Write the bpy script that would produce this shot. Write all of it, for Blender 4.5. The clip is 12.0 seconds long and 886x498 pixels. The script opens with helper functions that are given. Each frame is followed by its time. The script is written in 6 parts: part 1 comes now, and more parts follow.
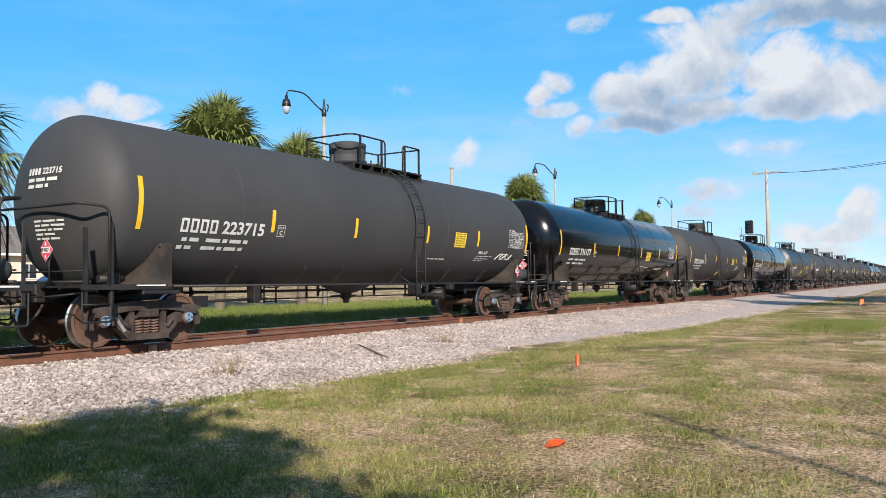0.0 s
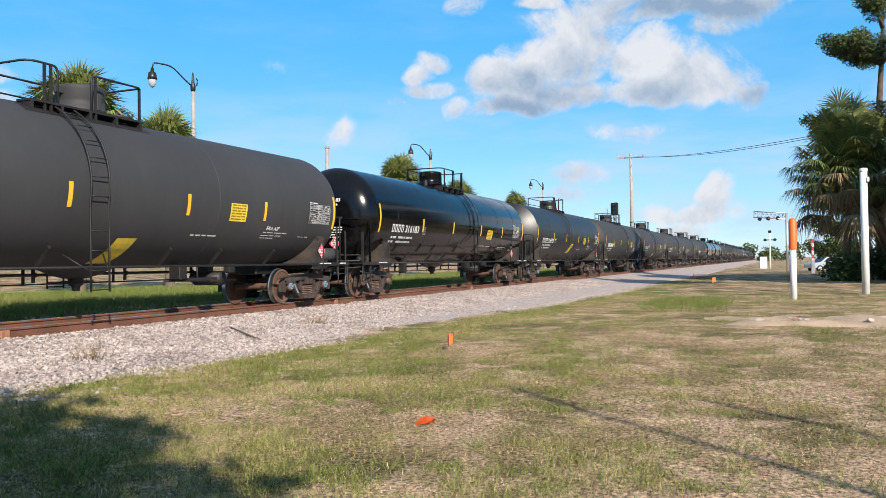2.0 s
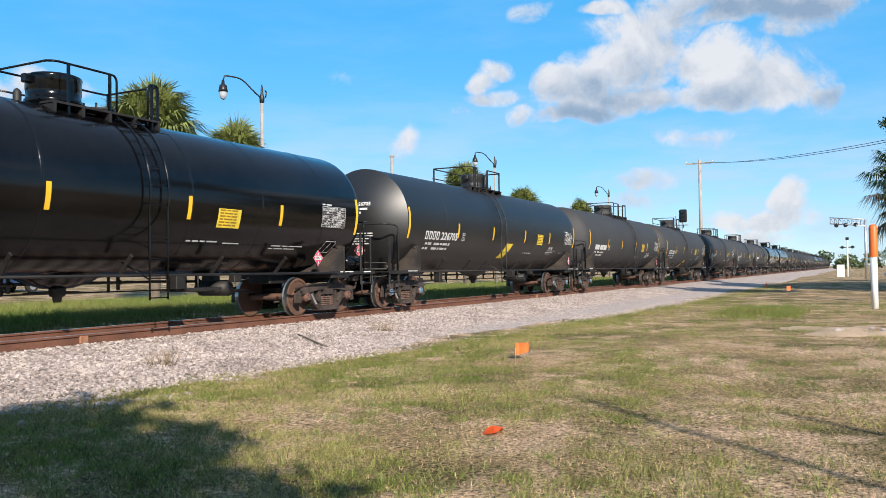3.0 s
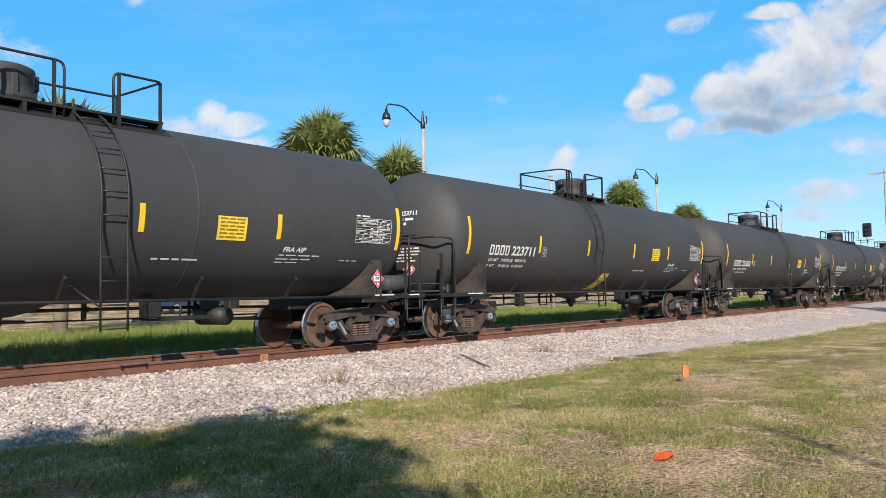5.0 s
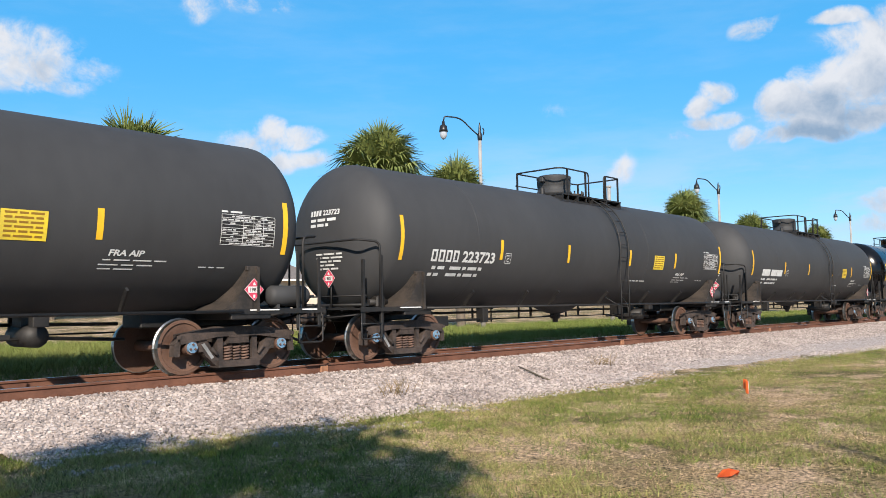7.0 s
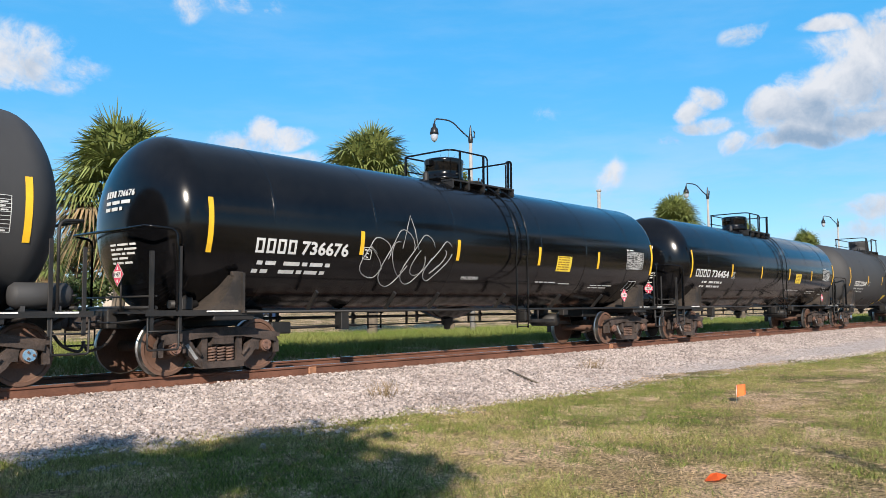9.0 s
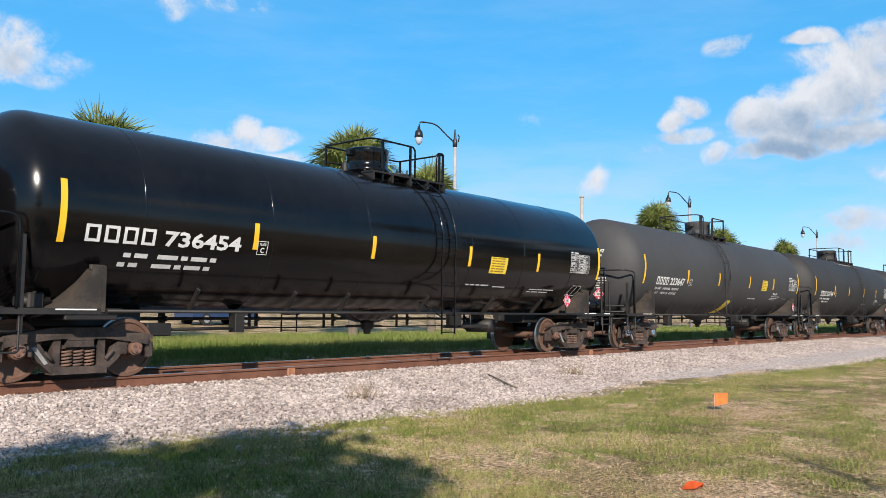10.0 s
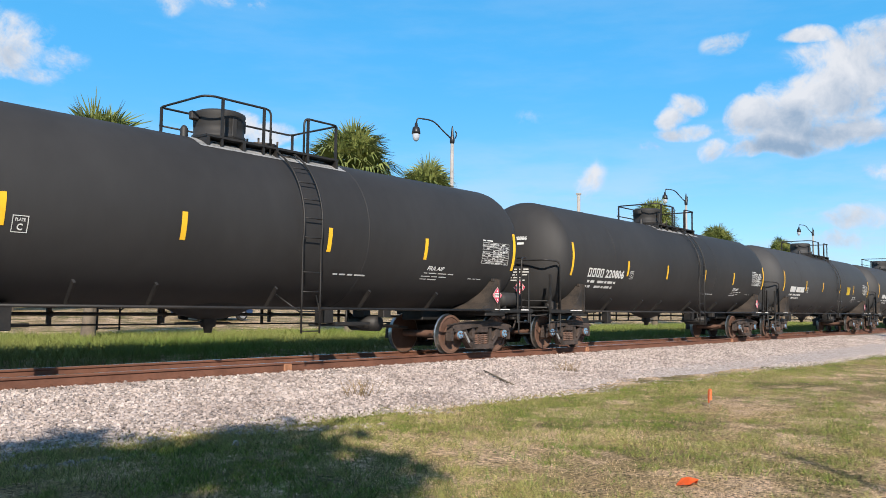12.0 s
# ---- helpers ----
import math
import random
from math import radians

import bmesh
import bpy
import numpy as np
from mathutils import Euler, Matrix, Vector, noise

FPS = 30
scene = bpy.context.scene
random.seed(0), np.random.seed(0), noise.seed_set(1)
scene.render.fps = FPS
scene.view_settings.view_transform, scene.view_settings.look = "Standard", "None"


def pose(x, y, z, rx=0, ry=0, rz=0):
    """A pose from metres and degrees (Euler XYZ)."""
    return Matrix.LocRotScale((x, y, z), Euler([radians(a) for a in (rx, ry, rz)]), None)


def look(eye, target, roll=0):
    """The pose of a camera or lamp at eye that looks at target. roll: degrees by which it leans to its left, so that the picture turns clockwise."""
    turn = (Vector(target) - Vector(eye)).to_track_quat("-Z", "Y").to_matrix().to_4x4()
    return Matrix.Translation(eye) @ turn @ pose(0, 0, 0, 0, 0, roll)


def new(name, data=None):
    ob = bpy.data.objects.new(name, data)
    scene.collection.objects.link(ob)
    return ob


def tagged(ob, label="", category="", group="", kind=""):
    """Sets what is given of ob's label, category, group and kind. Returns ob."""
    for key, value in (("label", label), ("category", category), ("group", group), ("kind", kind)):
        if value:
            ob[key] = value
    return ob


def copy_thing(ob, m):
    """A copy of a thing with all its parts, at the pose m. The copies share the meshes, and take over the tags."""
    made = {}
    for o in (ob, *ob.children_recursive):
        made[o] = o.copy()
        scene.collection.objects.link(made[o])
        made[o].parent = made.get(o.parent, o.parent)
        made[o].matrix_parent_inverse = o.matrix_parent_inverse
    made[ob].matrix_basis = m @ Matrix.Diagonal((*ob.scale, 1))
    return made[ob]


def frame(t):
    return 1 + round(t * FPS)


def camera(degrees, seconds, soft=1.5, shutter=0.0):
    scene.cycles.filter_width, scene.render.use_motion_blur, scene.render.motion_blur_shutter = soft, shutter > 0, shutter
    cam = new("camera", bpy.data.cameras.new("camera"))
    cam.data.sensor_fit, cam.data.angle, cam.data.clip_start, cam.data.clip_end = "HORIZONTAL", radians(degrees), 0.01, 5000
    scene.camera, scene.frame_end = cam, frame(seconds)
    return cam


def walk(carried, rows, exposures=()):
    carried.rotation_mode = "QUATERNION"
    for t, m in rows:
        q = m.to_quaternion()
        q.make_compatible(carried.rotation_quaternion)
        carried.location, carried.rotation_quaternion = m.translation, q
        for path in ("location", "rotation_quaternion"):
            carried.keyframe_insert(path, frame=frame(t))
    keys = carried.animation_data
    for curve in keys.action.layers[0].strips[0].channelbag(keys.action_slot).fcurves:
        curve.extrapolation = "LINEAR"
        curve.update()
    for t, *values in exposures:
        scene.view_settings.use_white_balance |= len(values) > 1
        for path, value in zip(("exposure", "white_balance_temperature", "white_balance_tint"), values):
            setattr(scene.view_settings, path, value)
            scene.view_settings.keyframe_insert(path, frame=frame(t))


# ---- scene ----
# ---- camera ----
cam = camera(57.27, 12.0, soft=0.72)
EYE = (0.0, 0.0, 1.055)
PATH = [
    (0.0, 0.085, 0.025, -0.030, -58.71, 2.45, 0.64), (0.5, 0.071, -0.001, -0.013, -60.55, 2.65, 0.70),
    (1.0, 0.030, -0.036, -0.014, -63.08, 2.01, 0.28), (1.5, 0.032, -0.034, -0.013, -64.64, 1.29, 0.13),
    (2.0, 0.021, -0.056, -0.011, -67.42, 0.92, 0.80), (2.5, 0.060, -0.016, -0.017, -65.33, 1.05, 1.31),
    (3.0, 0.070, 0.000, -0.017, -62.90, 1.56, 0.80), (3.5, 0.079, 0.016, -0.018, -59.47, 2.34, 0.42),
    (3.7, 0.066, 0.013, -0.014, -58.29, 2.93, 0.50), (5.3, -0.075, -0.014, 0.014, -51.36, 3.03, 1.08),
    (5.5, -0.092, -0.017, 0.017, -51.83, 3.43, 0.86), (6.0, -0.056, 0.000, 0.011, -51.75, 4.30, 0.86),
    (6.5, -0.070, -0.003, 0.013, -50.62, 4.11, 0.56), (7.0, -0.054, -0.003, 0.015, -47.71, 4.02, 0.94),
    (7.2, -0.053, -0.002, 0.015, -47.21, 4.33, 0.23), (9.0, -0.042, 0.009, 0.011, -48.46, 4.19, 0.51),
    (9.5, -0.035, 0.009, 0.010, -49.38, 4.48, -0.03), (10.0, -0.006, 0.026, 0.012, -49.77, 4.43, -0.50),
    (10.5, -0.044, 0.024, 0.010, -49.75, 5.30, -0.16), (11.0, -0.022, 0.022, 0.007, -49.30, 3.68, -0.64),
    (11.5, 0.001, 0.027, 0.007, -49.43, 4.18, -0.39), (12.0, -0.027, 0.011, 0.010, -50.01, 4.19, -0.69),
]
walk(cam, [(t, pose(EYE[0] + x, EYE[1] + y, EYE[2] + z, 90 + p, r, w)) for t, x, y, z, w, p, r in PATH],
     exposures=[(0.0, 0.55), (12.0, 0.55)])

# ---- plan ----
D = 13.12            # track centre
GZ = -0.45           # level of the lawn under the rail heads
CAR_LEN = 18.1
TR, TZ = 1.55, 2.57  # tank radius and axis height
HEAD0, HEAD1 = 1.38, 16.72
SPEED, EASE = 20.42, 0.0119
SUN_AZ, SUN_EL = 225.0, 29.0   # compass-like: sine along x, cosine along y

# ---- light ----
SUN_DIR = Vector((math.sin(radians(SUN_AZ)) * math.cos(radians(SUN_EL)), math.cos(radians(SUN_AZ)) * math.cos(radians(SUN_EL)), math.sin(radians(SUN_EL))))
sun = new("sun", bpy.data.lights.new("sun", "SUN"))
sun.data.energy, sun.data.angle, sun.data.color = 5.0, radians(0.53), (1.0, 0.895, 0.77)
sun.matrix_world = look(SUN_DIR * 50, (0, 0, 0))
world = bpy.data.worlds.new("sky")
scene.world = world
world.use_nodes = True


def cloud_sky():
    """Clear blue sky with cumulus that stands in given directions, and thin streaks."""
    nt = world.node_tree
    N, L = nt.nodes, nt.links
    bg = N["Background"]

    def put(sock, v):
        if isinstance(v, bpy.types.NodeSocket):
            L.new(v, sock)
        else:
            sock.default_value = v

    def m(op, a, b=0.0, c=None, clamp=False):
        n = N.new("ShaderNodeMath")
        n.operation, n.use_clamp = op, clamp
        put(n.inputs[0], a), put(n.inputs[1], b)
        if c is not None:
            put(n.inputs[2], c)
        return n.outputs[0]

    def vm(op, a, b):
        n = N.new("ShaderNodeVectorMath")
        n.operation = op
        put(n.inputs[0], a), put(n.inputs[1], b)
        return n.outputs[1 if op in ("DOT_PRODUCT", "DISTANCE", "LENGTH") else 0]

    def ramp(v, a, b):
        n = N.new("ShaderNodeMapRange")
        n.interpolation_type = "SMOOTHSTEP"
        put(n.inputs[0], v)
        n.inputs[1].default_value, n.inputs[2].default_value = a, b
        return n.outputs[0]

    def noise_of(v, scale, detail, rough=0.55):
        n = N.new("ShaderNodeTexNoise")
        put(n.inputs["Vector"], v)
        n.inputs["Scale"].default_value, n.inputs["Detail"].default_value, n.inputs["Roughness"].default_value = scale, detail, rough
        return n.outputs[0]

    def mix(f, a, b):
        n = N.new("ShaderNodeMix")
        n.data_type = "RGBA"
        put(n.inputs[0], f), put(n.inputs[6], a), put(n.inputs[7], b)
        return n.outputs[2]

    sky = N.new("ShaderNodeTexSky")
    sky.sky_type, sky.sun_disc = "NISHITA", False
    sky.sun_elevation, sky.sun_rotation = radians(SUN_EL), radians(SUN_AZ)
    sky.air_density, sky.dust_density, sky.ozone_density = 1.0, 0.0, 4.0
    rich = N.new("ShaderNodeHueSaturation")
    rich.inputs["Saturation"].default_value, rich.inputs["Value"].default_value = 1.25, 1.16
    L.new(sky.outputs[0], rich.inputs["Color"])
    coord = N.new("ShaderNodeTexCoord").outputs["Generated"]
    wob = N.new("ShaderNodeTexNoise")
    L.new(coord, wob.inputs["Vector"])
    wob.inputs["Scale"].default_value, wob.inputs["Detail"].default_value = 7.0, 3.0
    bent = vm("ADD", coord, vm("MULTIPLY", vm("SUBTRACT", wob.outputs[1], (0.5, 0.5, 0.5)), (0.10, 0.10, 0.07)))
    # azimuth and elevation of each cloud, its half width, half height (degrees), strength and greyness
    CUMULI = [(23.2, 14.0, 1.1, 0.7, 0.90, 0.05), (24.1, 13.1, 0.9, 0.7, 0.85, 0.15), (23.1, 12.1, 1.7, 0.5, 0.80, 0.40), (25.5, 11.2, 0.9, 0.4, 0.50, 0.50), (21.4, 10.7, 0.9, 0.7, 0.70, 0.40),
              (18.9, 12.9, 1.3, 1.1, 0.95, 0.25), (17.2, 11.9, 2.5, 1.6, 1.10, 0.60), (17.6, 10.5, 2.6, 0.7, 0.85, 1.00), (16.4, 13.7, 1.8, 1.4, 1.05, 0.10), (14.1, 13.9, 2.2, 2.0, 1.10, 0.35),
              (12.5, 15.4, 2.4, 2.2, 1.10, 0.30), (13.7, 11.6, 2.4, 1.0, 0.95, 0.75), (11.3, 16.8, 1.6, 1.2, 0.95, 0.30), (8.9, 13.7, 1.8, 1.8, 1.25, 0.00), (7.4, 12.9, 1.8, 2.0, 1.20, 0.05),
              (8.8, 11.5, 2.4, 0.9, 1.05, 0.45), (5.7, 12.4, 1.8, 1.8, 1.00, 0.40), (4.0, 12.2, 2.0, 1.7, 0.65, 0.50), (9.5, 17.8, 3.2, 0.8, 1.00, 0.75), (5.9, 17.1, 4.4, 1.0, 1.10, 1.00),
              (2.2, 16.8, 3.6, 1.2, 1.00, 0.95), (3.7, 15.2, 2.4, 0.6, 0.50, 0.50), (2.2, 10.8, 1.2, 0.9, 0.80, 0.90), (20.2, 18.0, 1.0, 0.7, 0.70, 0.25), (15.6, 17.5, 1.4, 0.5, 0.85, 0.10),
              (15.6, 16.0, 1.5, 0.8, 0.60, 0.30), (3.6, 4.7, 1.1, 1.2, 1.15, 0.00), (3.8, 3.3, 2.0, 1.0, 0.90, 0.30), (7.7, 3.3, 1.4, 0.8, 0.90, 0.15), (12.3, 6.0, 1.4, 0.6, 0.75, 0.10),
              (12.5, 4.9, 2.0, 0.6, 0.50, 0.30), (5.6, 1.9, 2.4, 0.6, 0.70, 0.40), (9.7, 8.6, 2.4, 0.6, 0.50, 0.40), (30.2, 9.1, 1.0, 1.2, 0.42, 0.10), (54.4, 11.9, 1.1, 0.8, 0.80, 0.10),
              (52.6, 11.5, 1.7, 0.6, 0.70, 0.20), (56.1, 11.0, 2.2, 1.0, 0.65, 0.35), (54.1, 10.1, 3.2, 0.6, 0.60, 0.40), (33.8, 13.4, 1.1, 0.5, 0.22, 0.20), (68.9, 16.0, 3.6, 1.6, 0.70, 0.10),
              (55.2, 20.4, 2.0, 0.8, 0.50, 0.15), (59.0, 19.9, 1.2, 1.0, 0.45, 0.10), (-12, 9, 5, 3, 0.9, 0.4), (-30, 14, 7, 4, 0.9, 0.3), (100, 12, 6, 3, 0.9, 0.3),
              (135, 9, 7, 3, 0.8, 0.3), (265, 12, 7, 3, 0.8, 0.3), (300, 18, 9, 4, 0.8, 0.3)]
    body, under, grey = None, None, None
    for az, el, w, h, s, g in CUMULI:
        a, e = radians(az), radians(el)
        d = Vector((math.cos(a) * math.cos(e), math.sin(a) * math.cos(e), math.sin(e)))
        side = Vector((-math.sin(a), math.cos(a), 0))
        up = side.cross(d) * -1
        off = vm("SUBTRACT", bent, d)
        u = m("DIVIDE", vm("DOT_PRODUCT", off, side), radians(w) * 1.5)
        v = m("DIVIDE", vm("DOT_PRODUCT", off, up), radians(h) * 1.5)
        r2 = m("ADD", m("MULTIPLY", u, u), m("MULTIPLY", v, v))
        front = m("GREATER_THAN", vm("DOT_PRODUCT", coord, d), 0.5)
        lump = m("MULTIPLY", m("MULTIPLY", m("SUBTRACT", 1.0, r2, clamp=True), s), front)
        low = m("MULTIPLY", lump, m("MULTIPLY", v, -1.0))
        body = lump if body is None else m("MAXIMUM", body, lump)
        under = low if under is None else m("ADD", under, low)
        dim = m("MULTIPLY", lump, g)
        grey = dim if grey is None else m("MAXIMUM", grey, dim)
    fine = noise_of(bent, 16.0, 9.0, 0.66)
    dens = m("ADD", body, m("MULTIPLY", m("SUBTRACT", fine, 0.5), 2.6))
    mask = m("MULTIPLY", m("MULTIPLY", ramp(dens, 0.10, 0.85), ramp(body, 0.0, 0.40)), 0.94)
    puff = m("MULTIPLY", m("SUBTRACT", noise_of(bent, 20.0, 7.0, 0.62), 0.5), 1.9)
    shade = m("ADD", m("ADD", m("MULTIPLY", under, 0.35), m("MULTIPLY", grey, 0.95)), puff, clamp=True)
    flat = vm("MULTIPLY", coord, (1.0, 1.0, 5.0))
    height = N.new("ShaderNodeSeparateXYZ")
    L.new(coord, height.inputs[0])
    band = ramp(height.outputs[2], 0.25, 0.03)
    veil = m("MULTIPLY", ramp(noise_of(flat, 4.2, 7.0, 0.60), 0.40, 0.70), m("ADD", m("MULTIPLY", band, 0.75), 0.12))
    # clear blue above, paler towards the horizon
    clear = mix(m("ADD", m("MULTIPLY", ramp(height.outputs[2], 0.60, 0.30), 0.45), 0.15), rich.outputs[0], mix(ramp(height.outputs[2], 0.02, 0.30), (1.9, 4.4, 7.0, 1), (0.55, 3.65, 6.9, 1)))
    base = mix(veil, clear, (3.9, 5.1, 6.8, 1))
    # even pale tint over the unseen upper sky, added to make fill light less blue
    base = mix(m("MULTIPLY", ramp(height.outputs[2], 0.35, 0.75), 0.35), base, (3.7, 4.2, 4.9, 1))
    lit = mix(shade, (5.7, 5.75, 6.0, 1), (2.05, 2.8, 3.85, 1))
    L.new(mix(mask, base, lit), bg.inputs[0])
    bg.inputs[1].default_value = 0.10


cloud_sky()


# ---- materials ----
def material(name, color, rough=0.6, metal=0.0, vary=0.0, vscale=4.0, color2=None, bump=0.0, bscale=40.0, coat=0.0, spec=0.5, stretch=(1, 1, 1), per=None, detail=6.0, lo=0.35, hi=0.65):
    """Two-scale noise between color and color2, with fine relief. per: 'object' or 'island' adds a random brightness to each piece."""
    mt = bpy.data.materials.new(name)
    mt.use_nodes = True
    N, L = mt.node_tree.nodes, mt.node_tree.links
    b = N["Principled BSDF"]
    b.inputs["Roughness"].default_value, b.inputs["Metallic"].default_value = rough, metal
    b.inputs["Coat Weight"].default_value = coat
    b.inputs["Coat Roughness"].default_value = 0.08
    b.inputs["Specular IOR Level"].default_value = spec
    b.inputs["Base Color"].default_value = (*color, 1)
    out = None
    if color2 or bump:
        tc = N.new("ShaderNodeTexCoord")
        mp = N.new("ShaderNodeMapping")
        mp.inputs["Scale"].default_value = stretch
        L.new(tc.outputs["Object"], mp.inputs[0])
    if color2:
        n1, n2 = N.new("ShaderNodeTexNoise"), N.new("ShaderNodeTexNoise")
        for n, s in ((n1, vscale), (n2, vscale * 9)):
            L.new(mp.outputs[0], n.inputs["Vector"])
            n.inputs["Scale"].default_value, n.inputs["Detail"].default_value = s, detail
        add = N.new("ShaderNodeMath")
        add.operation = "MULTIPLY_ADD"
        L.new(n2.outputs[0], add.inputs[0])
        add.inputs[1].default_value = 0.45
        sub = N.new("ShaderNodeMath")
        sub.operation = "SUBTRACT"
        L.new(n1.outputs[0], sub.inputs[0])
        sub.inputs[1].default_value = 0.225
        L.new(sub.outputs[0], add.inputs[2])
        mr = N.new("ShaderNodeMapRange")
        L.new(add.outputs[0], mr.inputs[0])
        mr.inputs[1].default_value, mr.inputs[2].default_value = lo, hi
        mx = N.new("ShaderNodeMix")
        mx.data_type = "RGBA"
        L.new(mr.outputs[0], mx.inputs[0])
        mx.inputs[6].default_value, mx.inputs[7].default_value = (*color, 1), (*color2, 1)
        out = mx.outputs[2]
    if per:
        src = N.new("ShaderNodeObjectInfo").outputs["Random"] if per == "object" else N.new("ShaderNodeNewGeometry").outputs["Random Per Island"]
        mr2 = N.new("ShaderNodeMapRange")
        L.new(src, mr2.inputs[0])
        mr2.inputs[3].default_value, mr2.inputs[4].default_value = 1 - vary, 1 + vary
        hsv = N.new("ShaderNodeHueSaturation")
        L.new(mr2.outputs[0], hsv.inputs["Value"])
        if out:
            L.new(out, hsv.inputs["Color"])
        else:
            hsv.inputs["Color"].default_value = (*color, 1)
        out = hsv.outputs[0]
    if out:
        L.new(out, b.inputs["Base Color"])
    if bump:
        nb, bp = N.new("ShaderNodeTexNoise"), N.new("ShaderNodeBump")
        L.new(mp.outputs[0], nb.inputs["Vector"])
        nb.inputs["Scale"].default_value, nb.inputs["Detail"].default_value = bscale, 5.0
        L.new(nb.outputs[0], bp.inputs["Height"])
        bp.inputs["Strength"].default_value, bp.inputs["Distance"].default_value = bump, 0.02
        L.new(bp.outputs[0], b.inputs["Normal"])
    return mt


GREY_TANK = material("satin_grey_paint", (0.034, 0.034, 0.0355), 0.66, color2=(0.045, 0.045, 0.0465), vscale=0.5, stretch=(1, 1, 0.35), bump=0.04, bscale=6, lo=0.3, hi=0.7, spec=0.35)
DARK_TANK = material("satin_charcoal_paint", (0.020, 0.019, 0.019), 0.66, color2=(0.029, 0.028, 0.028), vscale=0.5, stretch=(1, 1, 0.35), bump=0.04, bscale=6, lo=0.3, hi=0.7, spec=0.35)
SLATE_TANK = material("semi_gloss_slate_paint", (0.005, 0.005, 0.005), 0.46, color2=(0.008, 0.008, 0.008), vscale=0.5, bump=0.04, bscale=2.5, spec=0.85)
BLACK_TANK = material("gloss_black_paint", (0.0025, 0.0025, 0.003), 0.16, color2=(0.005, 0.005, 0.0055), vscale=0.6, bump=0.03, bscale=1.2, spec=0.35)
FRAME = material("dark_frame_paint", (0.008, 0.0078, 0.0078), 0.6, color2=(0.020, 0.017, 0.015), vscale=2.5, bump=0.15)
SADDLE = material("dusty_frame_paint", (0.016, 0.0135, 0.012), 0.75, color2=(0.052, 0.039, 0.030), vscale=2.2, bump=0.2)
BOGIE = material("dusty_cast_steel", (0.026, 0.019, 0.016), 0.8, color2=(0.072, 0.051, 0.042), vscale=3.5, bump=0.3, bscale=30)
SPRING = material("rusty_spring_steel", (0.15, 0.085, 0.06), 0.75, color2=(0.08, 0.05, 0.04), vscale=6)
WHEEL = material("rust_brown_wheel_steel", (0.085, 0.043, 0.028), 0.75, color2=(0.13, 0.07, 0.047), vscale=3, bump=0.15)
TREAD = material("polished_wheel_tread", (0.5, 0.48, 0.46), 0.32, 1.0, color2=(0.35, 0.33, 0.3), vscale=8)
CAP_BLUE = material("blue_bearing_cap_paint", (0.07, 0.19, 0.34), 0.6, color2=(0.22, 0.30, 0.36), vscale=9)
CAP_RUST = material("rusty_bearing_cap", (0.20, 0.105, 0.075), 0.75, color2=(0.12, 0.07, 0.055), vscale=9)
YELLOW = material("yellow_reflective_tape", (0.80, 0.47, 0.02), 0.5, color2=(0.70, 0.40, 0.02), vscale=3)
YELLOW2 = material("faded_yellow_panel_paint", (0.78, 0.56, 0.03), 0.6, color2=(0.55, 0.42, 0.05), vscale=4)
STENCIL = material("white_stencil_paint", (0.62, 0.62, 0.60), 0.6, color2=(0.50, 0.50, 0.49), vscale=6)
CHALK = material("faded_white_paint", (0.30, 0.30, 0.30), 0.7, color2=(0.18, 0.18, 0.18), vscale=5)
LINE_DARK = material("dark_ink", (0.25, 0.13, 0.01), 0.7)
WHITE = material("white_sticker", (0.75, 0.73, 0.70), 0.5, color2=(0.62, 0.60, 0.57), vscale=6)
RED = material("red_placard", (0.62, 0.035, 0.09), 0.45, color2=(0.55, 0.05, 0.10), vscale=7)
COPPER = material("bright_coppery_weld", (0.36, 0.17, 0.09), 0.5, color2=(0.26, 0.12, 0.065), vscale=12)
RAIL_RUST = material("rusted_rail_steel", (0.105, 0.042, 0.024), 0.8, color2=(0.16, 0.068, 0.04), vscale=1.6, bump=0.2, bscale=25)
RAIL_TOP = material("worn_rail_head", (0.50, 0.48, 0.46), 0.25, 1.0, color2=(0.42, 0.39, 0.36), vscale=3)
TIE = material("weathered_sleeper_wood", (0.10, 0.075, 0.06), 0.9, color2=(0.16, 0.13, 0.11), vscale=3, stretch=(1, 8, 1), bump=0.4)
STONE = material("crushed_granite_ballast", (0.41, 0.35, 0.32), 0.9, color2=(0.30, 0.25, 0.228), vscale=1.0, spec=0.15, vary=0.42, per="island")
BED = material("ballast_bed", (0.27, 0.225, 0.20), 0.95, color2=(0.53, 0.455, 0.415), vscale=14, bump=1.0, bscale=22, lo=0.38, hi=0.6, spec=0.05)


